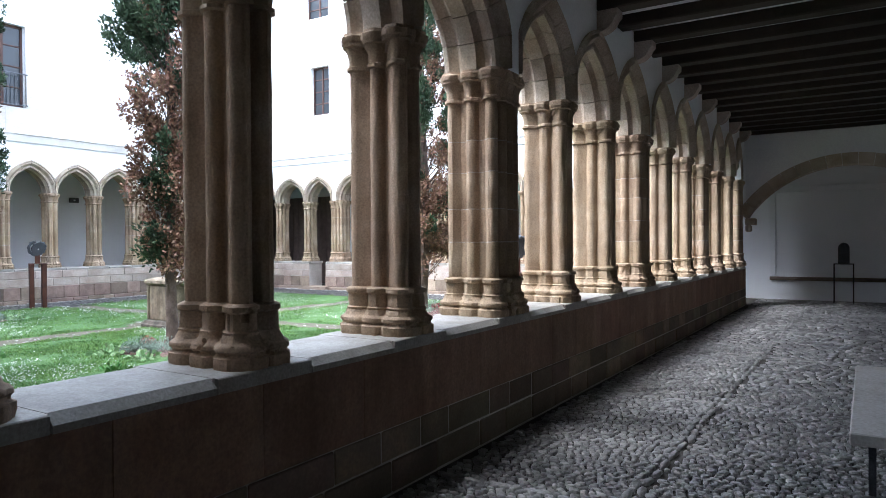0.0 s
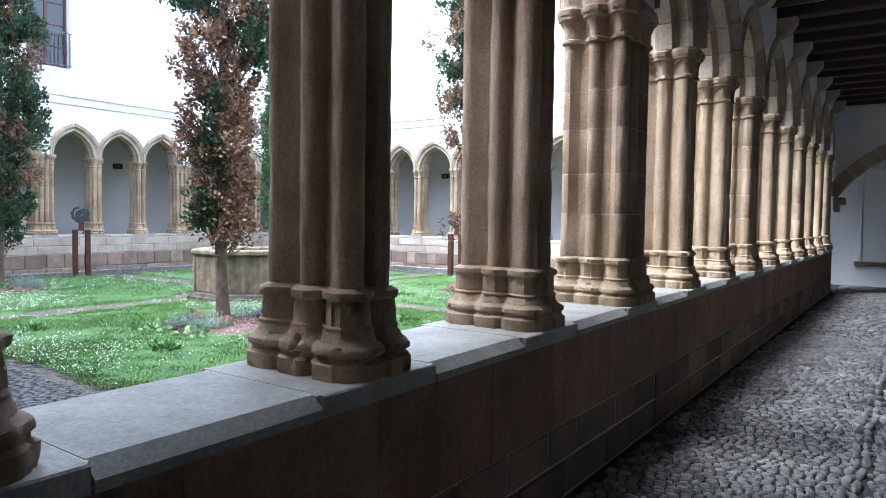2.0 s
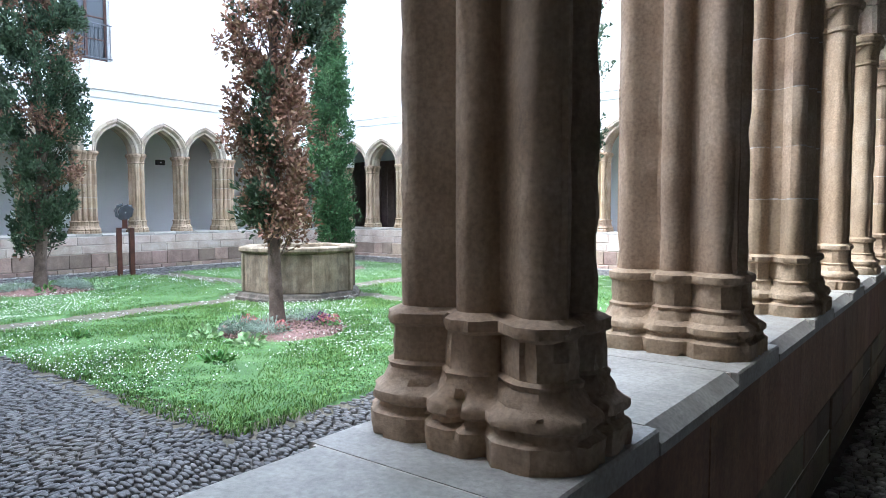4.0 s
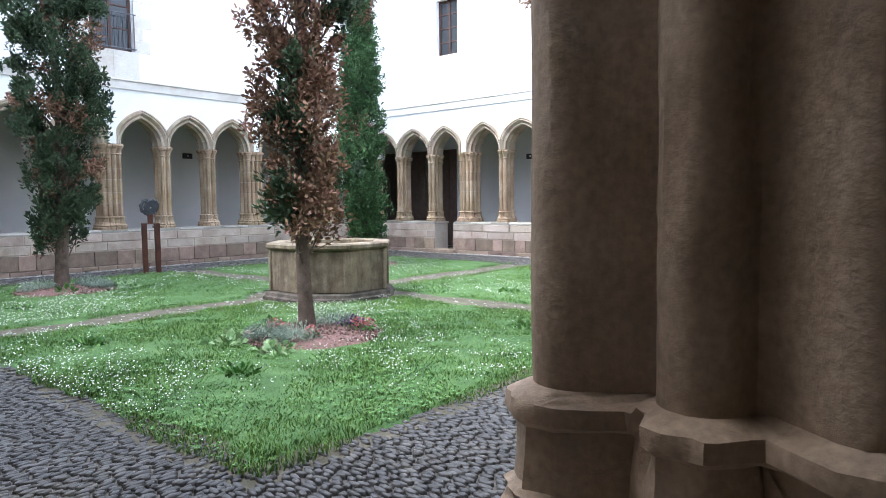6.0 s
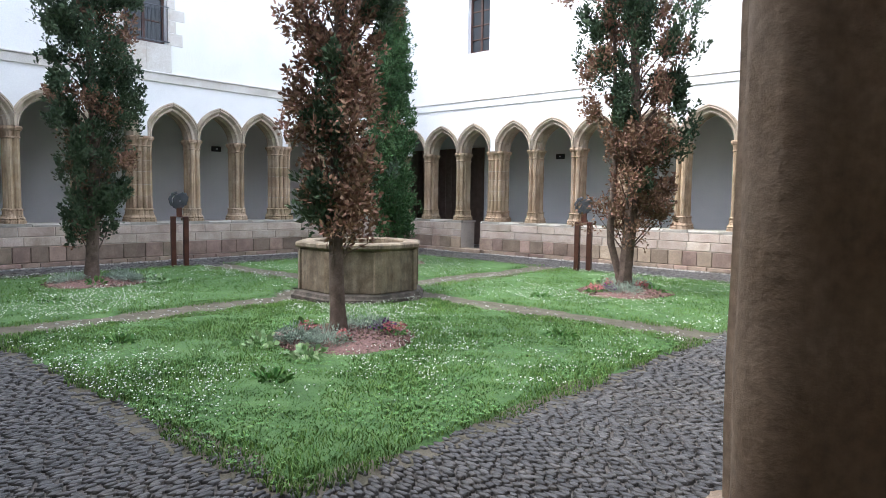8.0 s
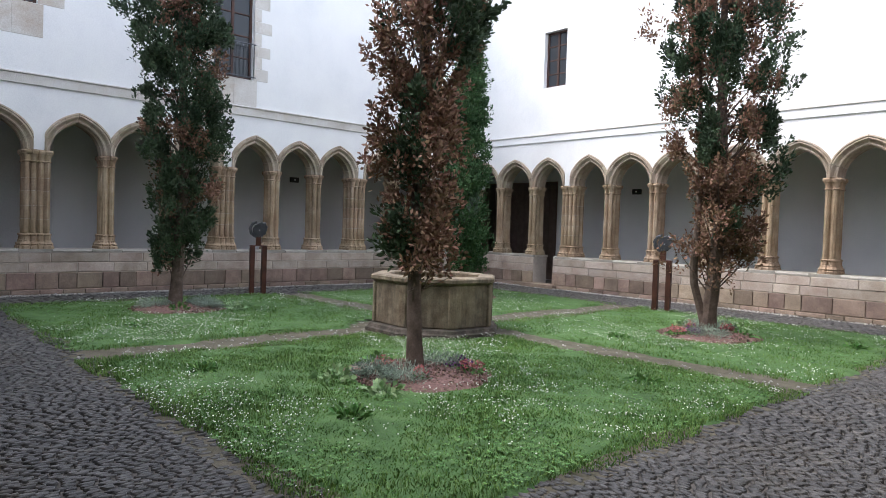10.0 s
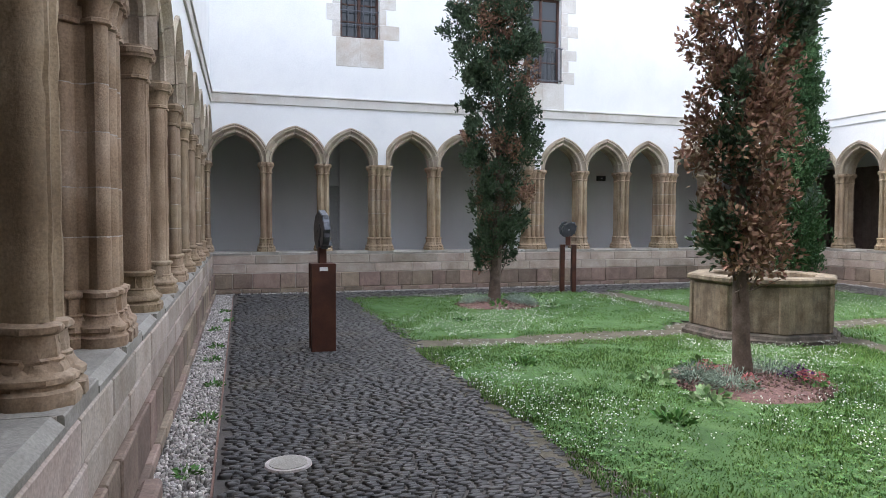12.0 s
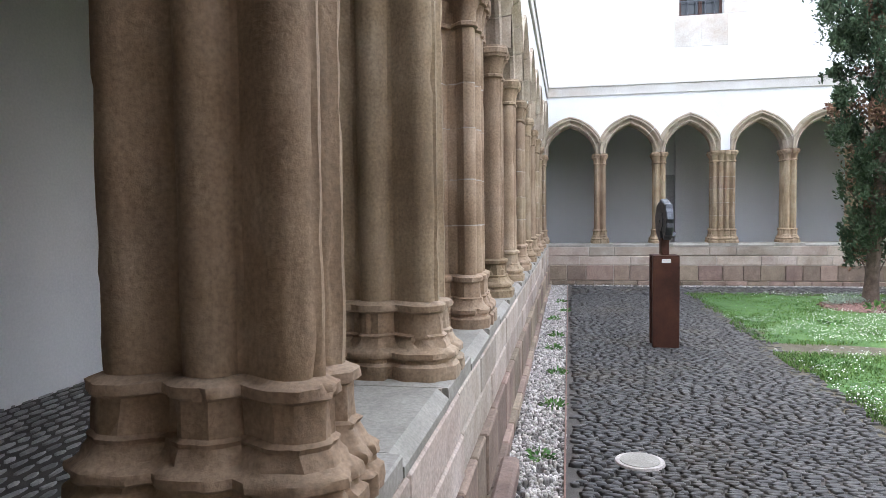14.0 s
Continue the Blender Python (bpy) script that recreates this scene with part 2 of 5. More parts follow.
# ---- clustered piers ----
def outline(lobes, r, core, off, count, k, octagon):
    """The closed outline of a cluster of shafts round a core, grown by off."""
    pts = []
    ang = np.linspace(0, 2 * math.pi, count, endpoint=False)
    half_u, half_v = max(abs(a) for a, _ in lobes) + r, max(abs(b) for _, b in lobes) + r
    cu0, cv0 = sorted({a for a, _ in lobes}), sorted({b for _, b in lobes})
    mid_u, mid_v = [[(p + q) / 2 for p, q in zip(c, c[1:]) if q - p > 0.1] for c in (cu0, cv0)]
    for a in ang:
        du, dv = math.cos(a) * half_u, math.sin(a) * half_v
        n = math.hypot(du, dv)
        du, dv = du / n, dv / n
        lo, hi = 0.0, 1.0
        def inside(t):
            u, v = du * t, dv * t
            best = max(abs(u) - core[0], abs(v) - core[1]) - off * (0.25 if octagon else 0.6)
            for cu, cv in lobes:
                x, y = abs(u - cu), abs(v - cv)
                if octagon:
                    d = max(x, y, (x + y) * 0.7071) - r * 0.96 - off
                else:
                    d = math.hypot(x, y) - r - off
                    if abs(cu) > half_u - r - 0.005 and u * cu > 0 and abs(u) > abs(cu):
                        # a narrow raised fillet runs up the outermost shafts
                        d = min(d, max(y - 0.012, x - r - off - 0.008))
                h = max(k - abs(best - d), 0) / k
                best = min(best, d) - h * h * k * 0.25
            if octagon and off > 0.015:
                # narrow clefts keep the mouldings of neighbouring shafts apart
                for m in mid_u:
                    best = max(best, min(0.009 - abs(u - m), abs(v) - (half_v + off - 0.03)))
                for m in mid_v:
                    best = max(best, min(0.009 - abs(v - m), abs(u) - (half_u + off - 0.03)))
            return best
        t = 0.6
        for _ in range(70):
            d = inside(t)
            if d <= 0.0004:
                break
            t -= max(d * 0.6, 0.0012)
        pts.append((du * t, dv * t))
    return pts


def loft(rings):
    """Rings of (z, points) joined into a closed skin."""
    vs, fs = [], []
    n = len(rings[0][1])
    for z, pts in rings:
        vs += [(u, v, z) for u, v in pts]
    for j in range(len(rings) - 1):
        for i in range(n):
            a, b = j * n + i, j * n + (i + 1) % n
            fs.append((a, b, b + n, a + n))
    fs.append(tuple(range(n - 1, -1, -1)))
    fs.append(tuple(range((len(rings) - 1) * n, len(rings) * n)))
    return vs, fs


def worn(vs, amount, scale, seed):
    out = []
    for x, y, z in vs:
        d = noise.noise(Vector((x * scale + seed, y * scale, z * scale * 0.6)))
        e = noise.noise(Vector((x * scale * 3 + seed, y * scale * 3, z * scale * 3)))
        r = math.hypot(x, y) or 1
        p = noise.noise(Vector((x * scale * 1.7 + seed * 2, y * scale * 1.7, z * scale * 0.9)))
        q = noise.noise(Vector((x * 60 + seed, y * 60, z * 45)))
        k = amount * (0.45 * min(d, 0.15) + 0.5 * min(e, 0.2) - 4.5 * max(0.0, p - 0.33) + 0.22 * q)
        out.append((x + x / r * k, y + y / r * k, z))
    return out


SILL, CAP = 0.92, 2.915
THIN = dict(lobes=[(u, v) for u in (-0.17, 0, 0.17) for v in (-0.07, 0.07)], r=0.054, core=(0.16, 0.068))
THICK = dict(lobes=[(u, v) for u in (-0.18, 0, 0.18) for v in (-0.185, 0.185)] + [(-0.19, 0.062), (0.19, 0.062), (-0.19, -0.062), (0.19, -0.062)], r=0.05, core=(0.165, 0.18))
CORNER = dict(lobes=[(u, v) for u in (-0.2, 0, 0.2) for v in (-0.2, 0, 0.2) if u or v], r=0.056, core=(0.19, 0.19))
BASE_STEPS = [(0.0, 0.076), (0.055, 0.078), (0.066, 0.062), (0.078, 0.060), (0.088, 0.072), (0.108, 0.070), (0.125, 0.046), (0.16, 0.030), (0.172, 0.034), (0.18, 0.022), (0.262, 0.020), (0.272, 0.034), (0.296, 0.034), (0.31, 0.006)]
CAP_STEPS = [(0.0, 0.004), (0.008, 0.020), (0.028, 0.020), (0.036, 0.005), (0.10, 0.009), (0.155, 0.030), (0.163, 0.046), (0.18, 0.047), (0.19, 0.056), (0.225, 0.058), (0.235, 0.046), (0.25, 0.044)]


def pier_meshes(kind, tag, seed, count):
    lobes, r, core = kind["lobes"], kind["r"], kind["core"]
    steps = []
    for (z0, o0), (z1, o1) in zip(BASE_STEPS, BASE_STEPS[1:]):
        steps += [(z0, o0)] + ([((z0 + z1) / 2, (o0 + o1) / 2 + 0.001)] if z1 - z0 > 0.012 else [])
    steps.append(BASE_STEPS[-1])
    base = [(z, outline(lobes, r, core, o, count, 0.006, True)) for z, o in steps]
    bv, bf = loft(base)
    bv = worn(bv, 0.017, 15, seed)
    cap = [(z, outline(lobes, r, core, o, count, 0.01 if o > 0.02 else 0.03, o > 0.015)) for z, o in CAP_STEPS]
    cv, cf = loft(cap)
    cv = worn(cv, 0.008, 12, seed + 5)
    shaft = outline(lobes, r, core, 0.0, count, 0.013, False)
    lo, hi = 0.31, CAP - SILL - 0.25
    drums = []
    cuts = [lo, hi] if tag == "thin" else [lo, lo + 0.29, lo + 0.56, lo + 0.86, lo + 1.12, hi]
    for a, b in zip(cuts, cuts[1:]):
        n = max(4, int((b - a) / 0.075))
        zs = [a + (b - a) * i / n for i in range(n + 1)]
        inset = [(1 - 0.006 if tag != "thin" and i in (0, n) else 1.0) for i in range(n + 1)]
        if tag != "thin":
            zs[1], zs[-2] = a + 0.004, b - 0.004
        sv, sf = loft([(z, [(u * s, v * s) for u, v in shaft]) for z, s in zip(zs, inset)])
        drums.append((worn(sv, 0.0075, 13, seed + a * 7), sf))
    joints = [mesh_of("mortar_joint", *loft([(z - 0.004, [(u * 0.998, v * 0.998) for u, v in shaft]), (z + 0.004, [(u * 0.998, v * 0.998) for u, v in shaft])]), MORTAR) for z in cuts[1:-1]]
    return (joints, mesh_of(tag + "_base", bv, bf, PIER, True), [mesh_of(tag + "_shaft", v, f, PIER, True) for v, f in drums],
            mesh_of(tag + "_capital", cv, cf, PIER, True))


PIER_SETS = {
    "thin": [pier_meshes(THIN, "thin", s, 116) for s in (3, 17, 29)],
    "thick": [pier_meshes(THICK, "thick", s, 124) for s in (41, 57)],
    "corner": [pier_meshes(CORNER, "corner", 71, 104)],
}


def pier(kind, x, y, turn, i, deep=1.0):
    """A clustered pier of the arcade: base, shaft and capital."""
    joints, base, drums, cap = PIER_SETS[kind][i % len(PIER_SETS[kind])]
    ob = empty("clustered_pier", pose(x, y, SILL, 0, 0, turn + (180 if i % 4 > 1 else 0)) @ Matrix.Diagonal((deep, 1, 1, 1)))
    piece("base", base, ob)
    for d in joints:
        piece("mortar_joint", d, ob)
    for d in drums:
        piece("shaft", d, ob)
    piece("capital", cap, ob, pose(0, 0, CAP - SILL - 0.25))
    words = {"thin": "slender worn sandstone clustered pier on the parapet", "thick": "broad sandstone clustered pier built of coursed blocks",
             "corner": "square sandstone corner pier with clustered shafts"}[kind]
    return tagged(ob, words, "pier", "piers of the cloister arcade")


# ---- arcades ----
RING = 0.215
PROFILE = [(RING, -0.315), (RING - 0.03, -0.325), (RING - 0.045, -0.305), (RING - 0.075, -0.315), (RING - 0.10, -0.29), (RING - 0.125, -0.245),
           (0.065, -0.235), (0.045, -0.25), (0.02, -0.235), (0.02, -0.20), (0.045, -0.17), (0.055, -0.12), (0.03, -0.085), (0.0, -0.07)]
PROFILE = PROFILE + [(a, -b) for a, b in reversed(PROFILE)]


def arch_point(side, s, grow, w, h2):
    """A point on the pointed arch: side -1 or 1, s from springing 0 to crown 1, grown outward."""
    e = max(0.02, (h2 - w * w) / (2 * w))
    R = w + e
    top = math.acos(e / (R + grow))
    a = s * top
    return side * ((R + grow) * math.cos(a) - e), (R + grow) * math.sin(a) - 0.012 * math.sin(math.pi * s) + 0.024 * s ** 6


ARCH_CACHE = {}


def voussoirs(w, left_room, right_room, h2):
    key = (h2, round(w, 3), round(left_room, 3), round(right_room, 3))
    if key in ARCH_CACHE:
        return ARCH_CACHE[key]
    out = []
    for side, room in ((-1, left_room), (1, right_room)):
        for k in range(4):
            s0, s1 = k / 4, (k + 1) / 4
            steps = 5
            vs, fs = [], []
            n = len(PROFILE)
            for j in range(steps + 1):
                s = s0 + (s1 - s0) * j / steps
                s = min(max(s, s0 + 0.004), s1 - 0.004)
                for g, d in PROFILE:
                    x, z = arch_point(side, s, g, w, h2)
                    lim = w + room
                    vs.append((max(-lim, min(lim, x)), d, z))
            for j in range(steps):
                for i in range(n):
                    a, b = j * n + i, j * n + (i + 1) % n
                    q = (a, b, b + n, a + n)
                    fs.append(q if side > 0 else q[::-1])
            fs.append(tuple(range(n)) if side < 0 else tuple(range(n - 1, -1, -1)))
            fs.append(tuple(range(steps * n, steps * n + n)) if side > 0 else tuple(range(steps * n + n - 1, steps * n - 1, -1)))
            out.append(mesh_of("voussoir", vs, fs, ARCHST, True))
    ARCH_CACHE[key] = out
    return out


AX, CX, BY, DY = -2.18, -18.18, 0.71, 17.25
RUNS = {
    "a": dict(origin=(AX, 0.0), turn=90, piers=[1.27, 2.59, 3.91] + [2.565 + 1.36 * k for k in range(2, 11)], ends=(BY, DY)),
    "c": dict(origin=(CX, 0.0), turn=90, piers=[2.165, 3.445, 4.775, 6.115, 7.425, 8.735, 10.055, 11.285, 12.6, 13.92, 15.3], ends=(BY, DY)),
    "d": dict(origin=(0.0, DY), turn=0, piers=[-16.75, -15.43, -14.1, -12.8, -11.46, -10.1, -8.66, -7.37, -5.95, -4.62, -3.3], ends=(CX, AX)),
    "b": dict(origin=(0.0, BY), turn=0, piers=([-3.95] + [-3.91 - 1.36 * k for k in range(1, 10)])[::-1] + [-2.57], ends=(CX, AX)),
}
WALL_T = 0.285
STRING_Z0, STRING_Z1 = 4.185, 4.41
TOPS = {"a": 8.0, "b": 8.0, "c": 11.0, "d": 11.0}


def arcade(key):
    """Piers, arches and the plastered wall over them along one side of the court."""
    run = RUNS[key]
    ox, oy = run["origin"]
    frame_m = pose(ox, oy, 0, 0, 0, run["turn"])
    ps = run["piers"]
    order = list(range(len(ps)))
    if key == "b":
        thick = {len(ps) - 4, len(ps) - 7, len(ps) - 10}
    elif key == "a":
        thick = {3, 6, 9}
    else:
        thick = {2, 5, 8}
    widths = [0.235 if i in thick else 0.125 for i in order]
    for i in order:
        p = frame_m @ Vector((ps[i], 0, 0))
        # the piers of this side reach deeper into the gallery
        deep = 1.17 if key == "b" and i not in thick else 1.0
        pier("thick" if i in thick else "thin", p.x, p.y - 0.19 * (deep - 1), run["turn"] + 90, i + ord(key), deep)
    centers = [run["ends"][0]] + ps + [run["ends"][1]]
    halves = [0.27] + widths + [0.27]
    wall = empty("wall_arcade_" + key)
    tagged(wall, "white plastered cloister wall carried on pointed stone arches", "wall", kind="structure")
    h2 = 0.41 if key == "a" else 0.35
    bottoms = [(run["ends"][0] - 0.3, CAP)]
    for i in range(len(centers) - 1):
        a, b = centers[i] + halves[i], centers[i + 1] - halves[i + 1]
        mid, w = (a + b) / 2, (b - a) / 2
        if b - a < 0.45:
            block = Geo().box(a - 0.08, -0.17, SILL, b + 0.08, 0.17, CAP + 0.02)
            piece("respond", block.mesh("respond", PIER), wall, frame_m)
            continue
        ring = empty("arch")
        ring.parent = wall
        ring.matrix_basis = frame_m @ pose(mid, 0, CAP)
        lr, rr = min(halves[i], 0.135), min(halves[i + 1], 0.135)
        for me in voussoirs(w, lr, rr, h2):
            piece("voussoir", me, ring)
        grow = RING - 0.012
        bottoms += [(mid - w - lr, CAP)]
        for side in (-1, 1):
            steps = range(0, 13) if side < 0 else range(12, -1, -1)
            for j in steps:
                x, z = arch_point(side, j / 12, grow, w, h2)
                room = lr if side < 0 else rr
                if abs(x) < w + room:
                    bottoms.append((mid + x, CAP + z))
            if side > 0:
                bottoms.append((mid + w + rr, CAP))
    bottoms.append((run["ends"][1] + 0.3, CAP))
    bottoms.sort(key=lambda q: q[0])
    g = Geo()
    for y, flip in ((-WALL_T, False), (WALL_T, True)):
        for (x0, z0), (x1, z1) in zip(bottoms, bottoms[1:]):
            if x1 - x0 < 1e-5:
                continue
            quad = [(x0, y, z0), (x1, y, z1), (x1, y, STRING_Z0 + 0.1), (x0, y, STRING_Z0 + 0.1)]
            g.add(quad[::-1] if flip else quad, [(0, 1, 2, 3)])
    piece("plaster", g.mesh("spandrel_plaster", PLASTER), wall, frame_m)
    return wall


for _key in "acdb":
    arcade(_key)
for _x in (AX, CX):
    for _y in (BY, DY):
        pier("corner", _x, _y, 0, 0)


# ---- parapets ----
def parapet(key):
    """The low wall under the piers: core, ashlar courses on both faces, sill slabs."""
    run = RUNS[key]
    frame_m = pose(*run["origin"], 0, 0, 0, run["turn"])
    lo, hi = run["ends"]
    wall = empty("wall_parapet_" + key)
    tagged(wall, "low ashlar parapet wall with grey stone sill under the arcade", "wall", kind="structure")
    court = {"a": 1, "c": -1, "b": 1, "d": -1}[key]
    g = Geo()
    gaps = [(-15.22, -14.5)] if key == "d" else []
    spans, at = [], lo - 0.3
    for p, q in gaps:
        spans.append((at, p))
        at = q
    spans.append((at, hi + 0.3))
    for p, q in spans:
        g.box(p, -0.30, -0.05, q, 0.30, SILL - 0.075)
    piece("core", g.mesh("parapet_core", MORTAR), wall, frame_m)
    rnd = random.Random(ord(key))
    courses = {1: [(0.0, 0.1, 0.38), (0.1, 0.44, 0.345), (0.44, 0.645, 0.318), (0.645, SILL - 0.07, 0.32)],
               -1: [(0.0, 0.2, 0.311), (0.2, 0.4, 0.309), (0.4, SILL - 0.068, 0.308)]}
    for face in (court, -court):
        rows = courses[1] if face == court else courses[-1]
        for ri, (z0, z1, t) in enumerate(rows):
            for p, q in spans:
                if face == court:
                    p, q = max(p, lo + 0.3), min(q, hi - 0.3)
                s = p
                while s < q - 0.02:
                    n = rnd.choice([0.34, 0.42, 0.5, 0.6]) if ri < 2 else rnd.choice([0.55, 0.7, 0.9, 1.1]) if face == court else rnd.choice([0.6, 0.76, 1.36])
                    e = min(q, s + n)
                    if q - e < 0.15:
                        e = q
                    j = 0.006 if face == court or ri < 2 else 0.0005
                    bev = 0.01 if face == court else 0.007 if ri < 2 else 0.003
                    out = t + rnd.uniform(-0.006, 0.006) * (1 if face == court or ri < 2 else 0.3)
                    v, f = box_geo(s + j, *sorted((face * 0.28, face * out))[:1], z0 + j, e - j, max(face * 0.28, face * out), z1 - j, bev)
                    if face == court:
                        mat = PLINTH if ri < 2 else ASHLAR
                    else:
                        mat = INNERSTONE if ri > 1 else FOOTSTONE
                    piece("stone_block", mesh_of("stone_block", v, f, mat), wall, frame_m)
                    s = e
    # sill slabs: one a bay with stopped chamfers, a square-edged one under each pier
    stops = [lo - 0.3]
    for p in run["piers"]:
        stops += [p - 0.33, p + 0.27]
    stops.append(hi + 0.3)
    mortar = Geo()
    for p in stops[1:-1]:
        mortar.box(p - 0.006, -0.286, SILL - 0.06, p + 0.006, 0.286, SILL - 0.002)
    piece("joint_mortar", mortar.mesh("joint_mortar", MORTAR), wall, frame_m)
    for n, (p, q) in enumerate(zip(stops, stops[1:])):
        parts = [(p, q)]
        for g0, g1 in gaps:
            parts = [(a, min(b, g0)) for a, b in parts if a < g0] + [(max(a, g1), b) for a, b in parts if b > g1]
        for a, b in parts:
            bay = n % 2 == 0
            w, c, d = (0.314, 0.046, 0.04) if bay else (0.311, 0.006, 0.006)
            prof = [(-w, -0.07), (-w, -d), (-w + c, 0.0), (w - c, 0.0), (w, -d), (w, -0.07)]
            v = [(x, y, SILL + z) for x in (a + 0.004, b - 0.004) for y, z in prof]
            f = [(i, i + 6, (i + 1) % 6 + 6, (i + 1) % 6) for i in range(6)] + [tuple(range(6)), tuple(range(11, 5, -1))]
            if b - a > 0.01:
                piece("sill_slab", mesh_of("sill_slab", v, f, SLAB), wall, frame_m)
    return wall


for _key in "acdb":
    parapet(_key)


# ---- upper walls with windows ----
def upper_wall(key, holes):
    """The storeys over the string course, with the window openings cut through."""
    run = RUNS[key]
    frame_m = pose(*run["origin"], 0, 0, 0, run["turn"])
    lo, hi = run["ends"][0] - 0.3, run["ends"][1] + 0.3
    wall = empty("wall_upper_" + key)
    tagged(wall, "tall white plastered upper wall above a stone string course", "wall", kind="structure")
    g = Geo()
    xs = sorted({lo, hi} | {h[0] for h in holes} | {h[1] for h in holes})
    zs = sorted({STRING_Z0 + 0.1, TOPS[key]} | {h[2] for h in holes} | {h[3] for h in holes})
    for x0, x1 in zip(xs, xs[1:]):
        for z0, z1 in zip(zs, zs[1:]):
            cx, cz = (x0 + x1) / 2, (z0 + z1) / 2
            if any(h[0] < cx < h[1] and h[2] < cz < h[3] for h in holes):
                continue
            g.box(x0, -WALL_T, z0, x1, WALL_T, z1)
    piece("plaster", g.mesh("upper_plaster", PLASTER), wall, frame_m)
    court = {"a": 1, "c": -1, "b": 1, "d": -1}[key]
    s = Geo()
    y0, y1 = sorted((court * (WALL_T - 0.02), court * (WALL_T + 0.035)))
    s.box(lo + 0.6, y0, STRING_Z0, hi - 0.6, y1, STRING_Z1 - 0.03, 0.005)
    piece("string_course", s.mesh("string_course", PLASTER if key == "d" else STRING), wall, frame_m, "weathered pale stone band")
    d = Geo()
    y0, y1 = sorted((court * (WALL_T - 0.02), court * (WALL_T + 0.06)))
    d.box(lo + 0.6, y0, STRING_Z1 - 0.03, hi - 0.6, y1, STRING_Z1, 0.004)
    piece("drip_tile", d.mesh("drip_tile", STRING), wall, frame_m)
    return wall


WIN = {"c": [(3.82, 4.72, 5.8, 7.37), (8.34, 9.34, 5.07, 7.18)], "d": [(-15.1, -14.3, 5.75, 7.34), (-6.05, -5.1, 5.8, 7.35), (-15.3, -14.3, 8.95, 10.3)], "a": [], "b": []}
for _key in "acdb":
    upper_wall(_key, WIN[_key])


def window(key, i, x0, x1, z0, z1, balcony=False):
    """A timber casement window set back in its opening."""
    run = RUNS[key]
    frame_m = pose(*run["origin"], 0, 0, 0, run["turn"])
    court = {"a": 1, "c": -1, "b": 1, "d": -1}[key]
    ob = empty("window_%d" % i, frame_m)
    tagged(ob, "brown timber casement window with small dark panes", "window", kind="structure")
    y = court * 0.12
    def strip(a, b, c, d, t=0.03):
        return box_geo(a, y - t, b, c, y + t, d, 0.004)
    g = Geo()
    for q in ((x0, z0, x0 + 0.06, z1), (x1 - 0.06, z0, x1, z1), (x0, z0, x1, z0 + 0.06), (x0, z1 - 0.06, x1, z1), ((x0 + x1) / 2 - 0.035, z0, (x0 + x1) / 2 + 0.035, z1)):
        g.add(*strip(*q))
    piece("window_frame", g.mesh("window_frame", WOOD), ob)
    rows = 4
    for k in range(1, rows):
        zz = z0 + (z1 - z0) * k / rows
        g = Geo().add(*strip(x0 + 0.06, zz - 0.018, x1 - 0.06, zz + 0.018, 0.02))
        piece("glazing_bar", g.mesh("glazing_bar", WOOD), ob)
    for a, b in ((x0 + 0.06, (x0 + x1) / 2 - 0.035), ((x0 + x1) / 2 + 0.035, x1 - 0.06)):
        for k in range(rows):
            za, zb = z0 + (z1 - z0) * k / rows, z0 + (z1 - z0) * (k + 1) / rows
            g = Geo().box(a, y - 0.004, za + 0.02, b, y + 0.004, zb - 0.02)
            piece("pane", g.mesh("pane", GLASS), ob)
    # black sheet behind the panes stands in for the unlit room
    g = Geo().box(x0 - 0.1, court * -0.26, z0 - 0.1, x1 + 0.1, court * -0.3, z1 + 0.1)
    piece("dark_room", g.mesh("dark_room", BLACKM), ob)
    if balcony:
        yy = court * (WALL_T + 0.03)
        for zz in (z0 + 0.06, z0 + 0.86):
            piece("rail", Geo().box(x0 - 0.04, yy - 0.012, zz - 0.012, x1 + 0.04, yy + 0.012, zz + 0.012).mesh("rail", IRON), ob)
        bar = Geo().tube((0, 0, 0), (0, 0, 0.8), 0.008, n=6).mesh("baluster", IRON)
        n = 10
        for k in range(n + 1):
            piece("baluster", bar, ob, pose(x0 + (x1 - x0) * k / n, yy, z0 + 0.06))
    elif key == "c":
        yy = court * (WALL_T - 0.05)
        bar = Geo().tube((0, 0, z0), (0, 0, z1), 0.011, n=6).mesh("grille_bar", IRON)
        for k in range(1, 5):
            piece("grille_bar", bar, ob, pose(x0 + (x1 - x0) * k / 5, yy, 0))
        for k in range(1, 5):
            zz = z0 + (z1 - z0) * k / 5
            piece("grille_cross_bar", Geo().box(x0, yy - 0.01, zz - 0.01, x1, yy + 0.01, zz + 0.01).mesh("grille_cross_bar", IRON), ob)
    return ob


_n = 1
for _key in "cd":
    for _w in WIN[_key]:
        window(_key, _n, *_w, balcony=(_key == "c" and _w[2] < 5.5))
        _n += 1


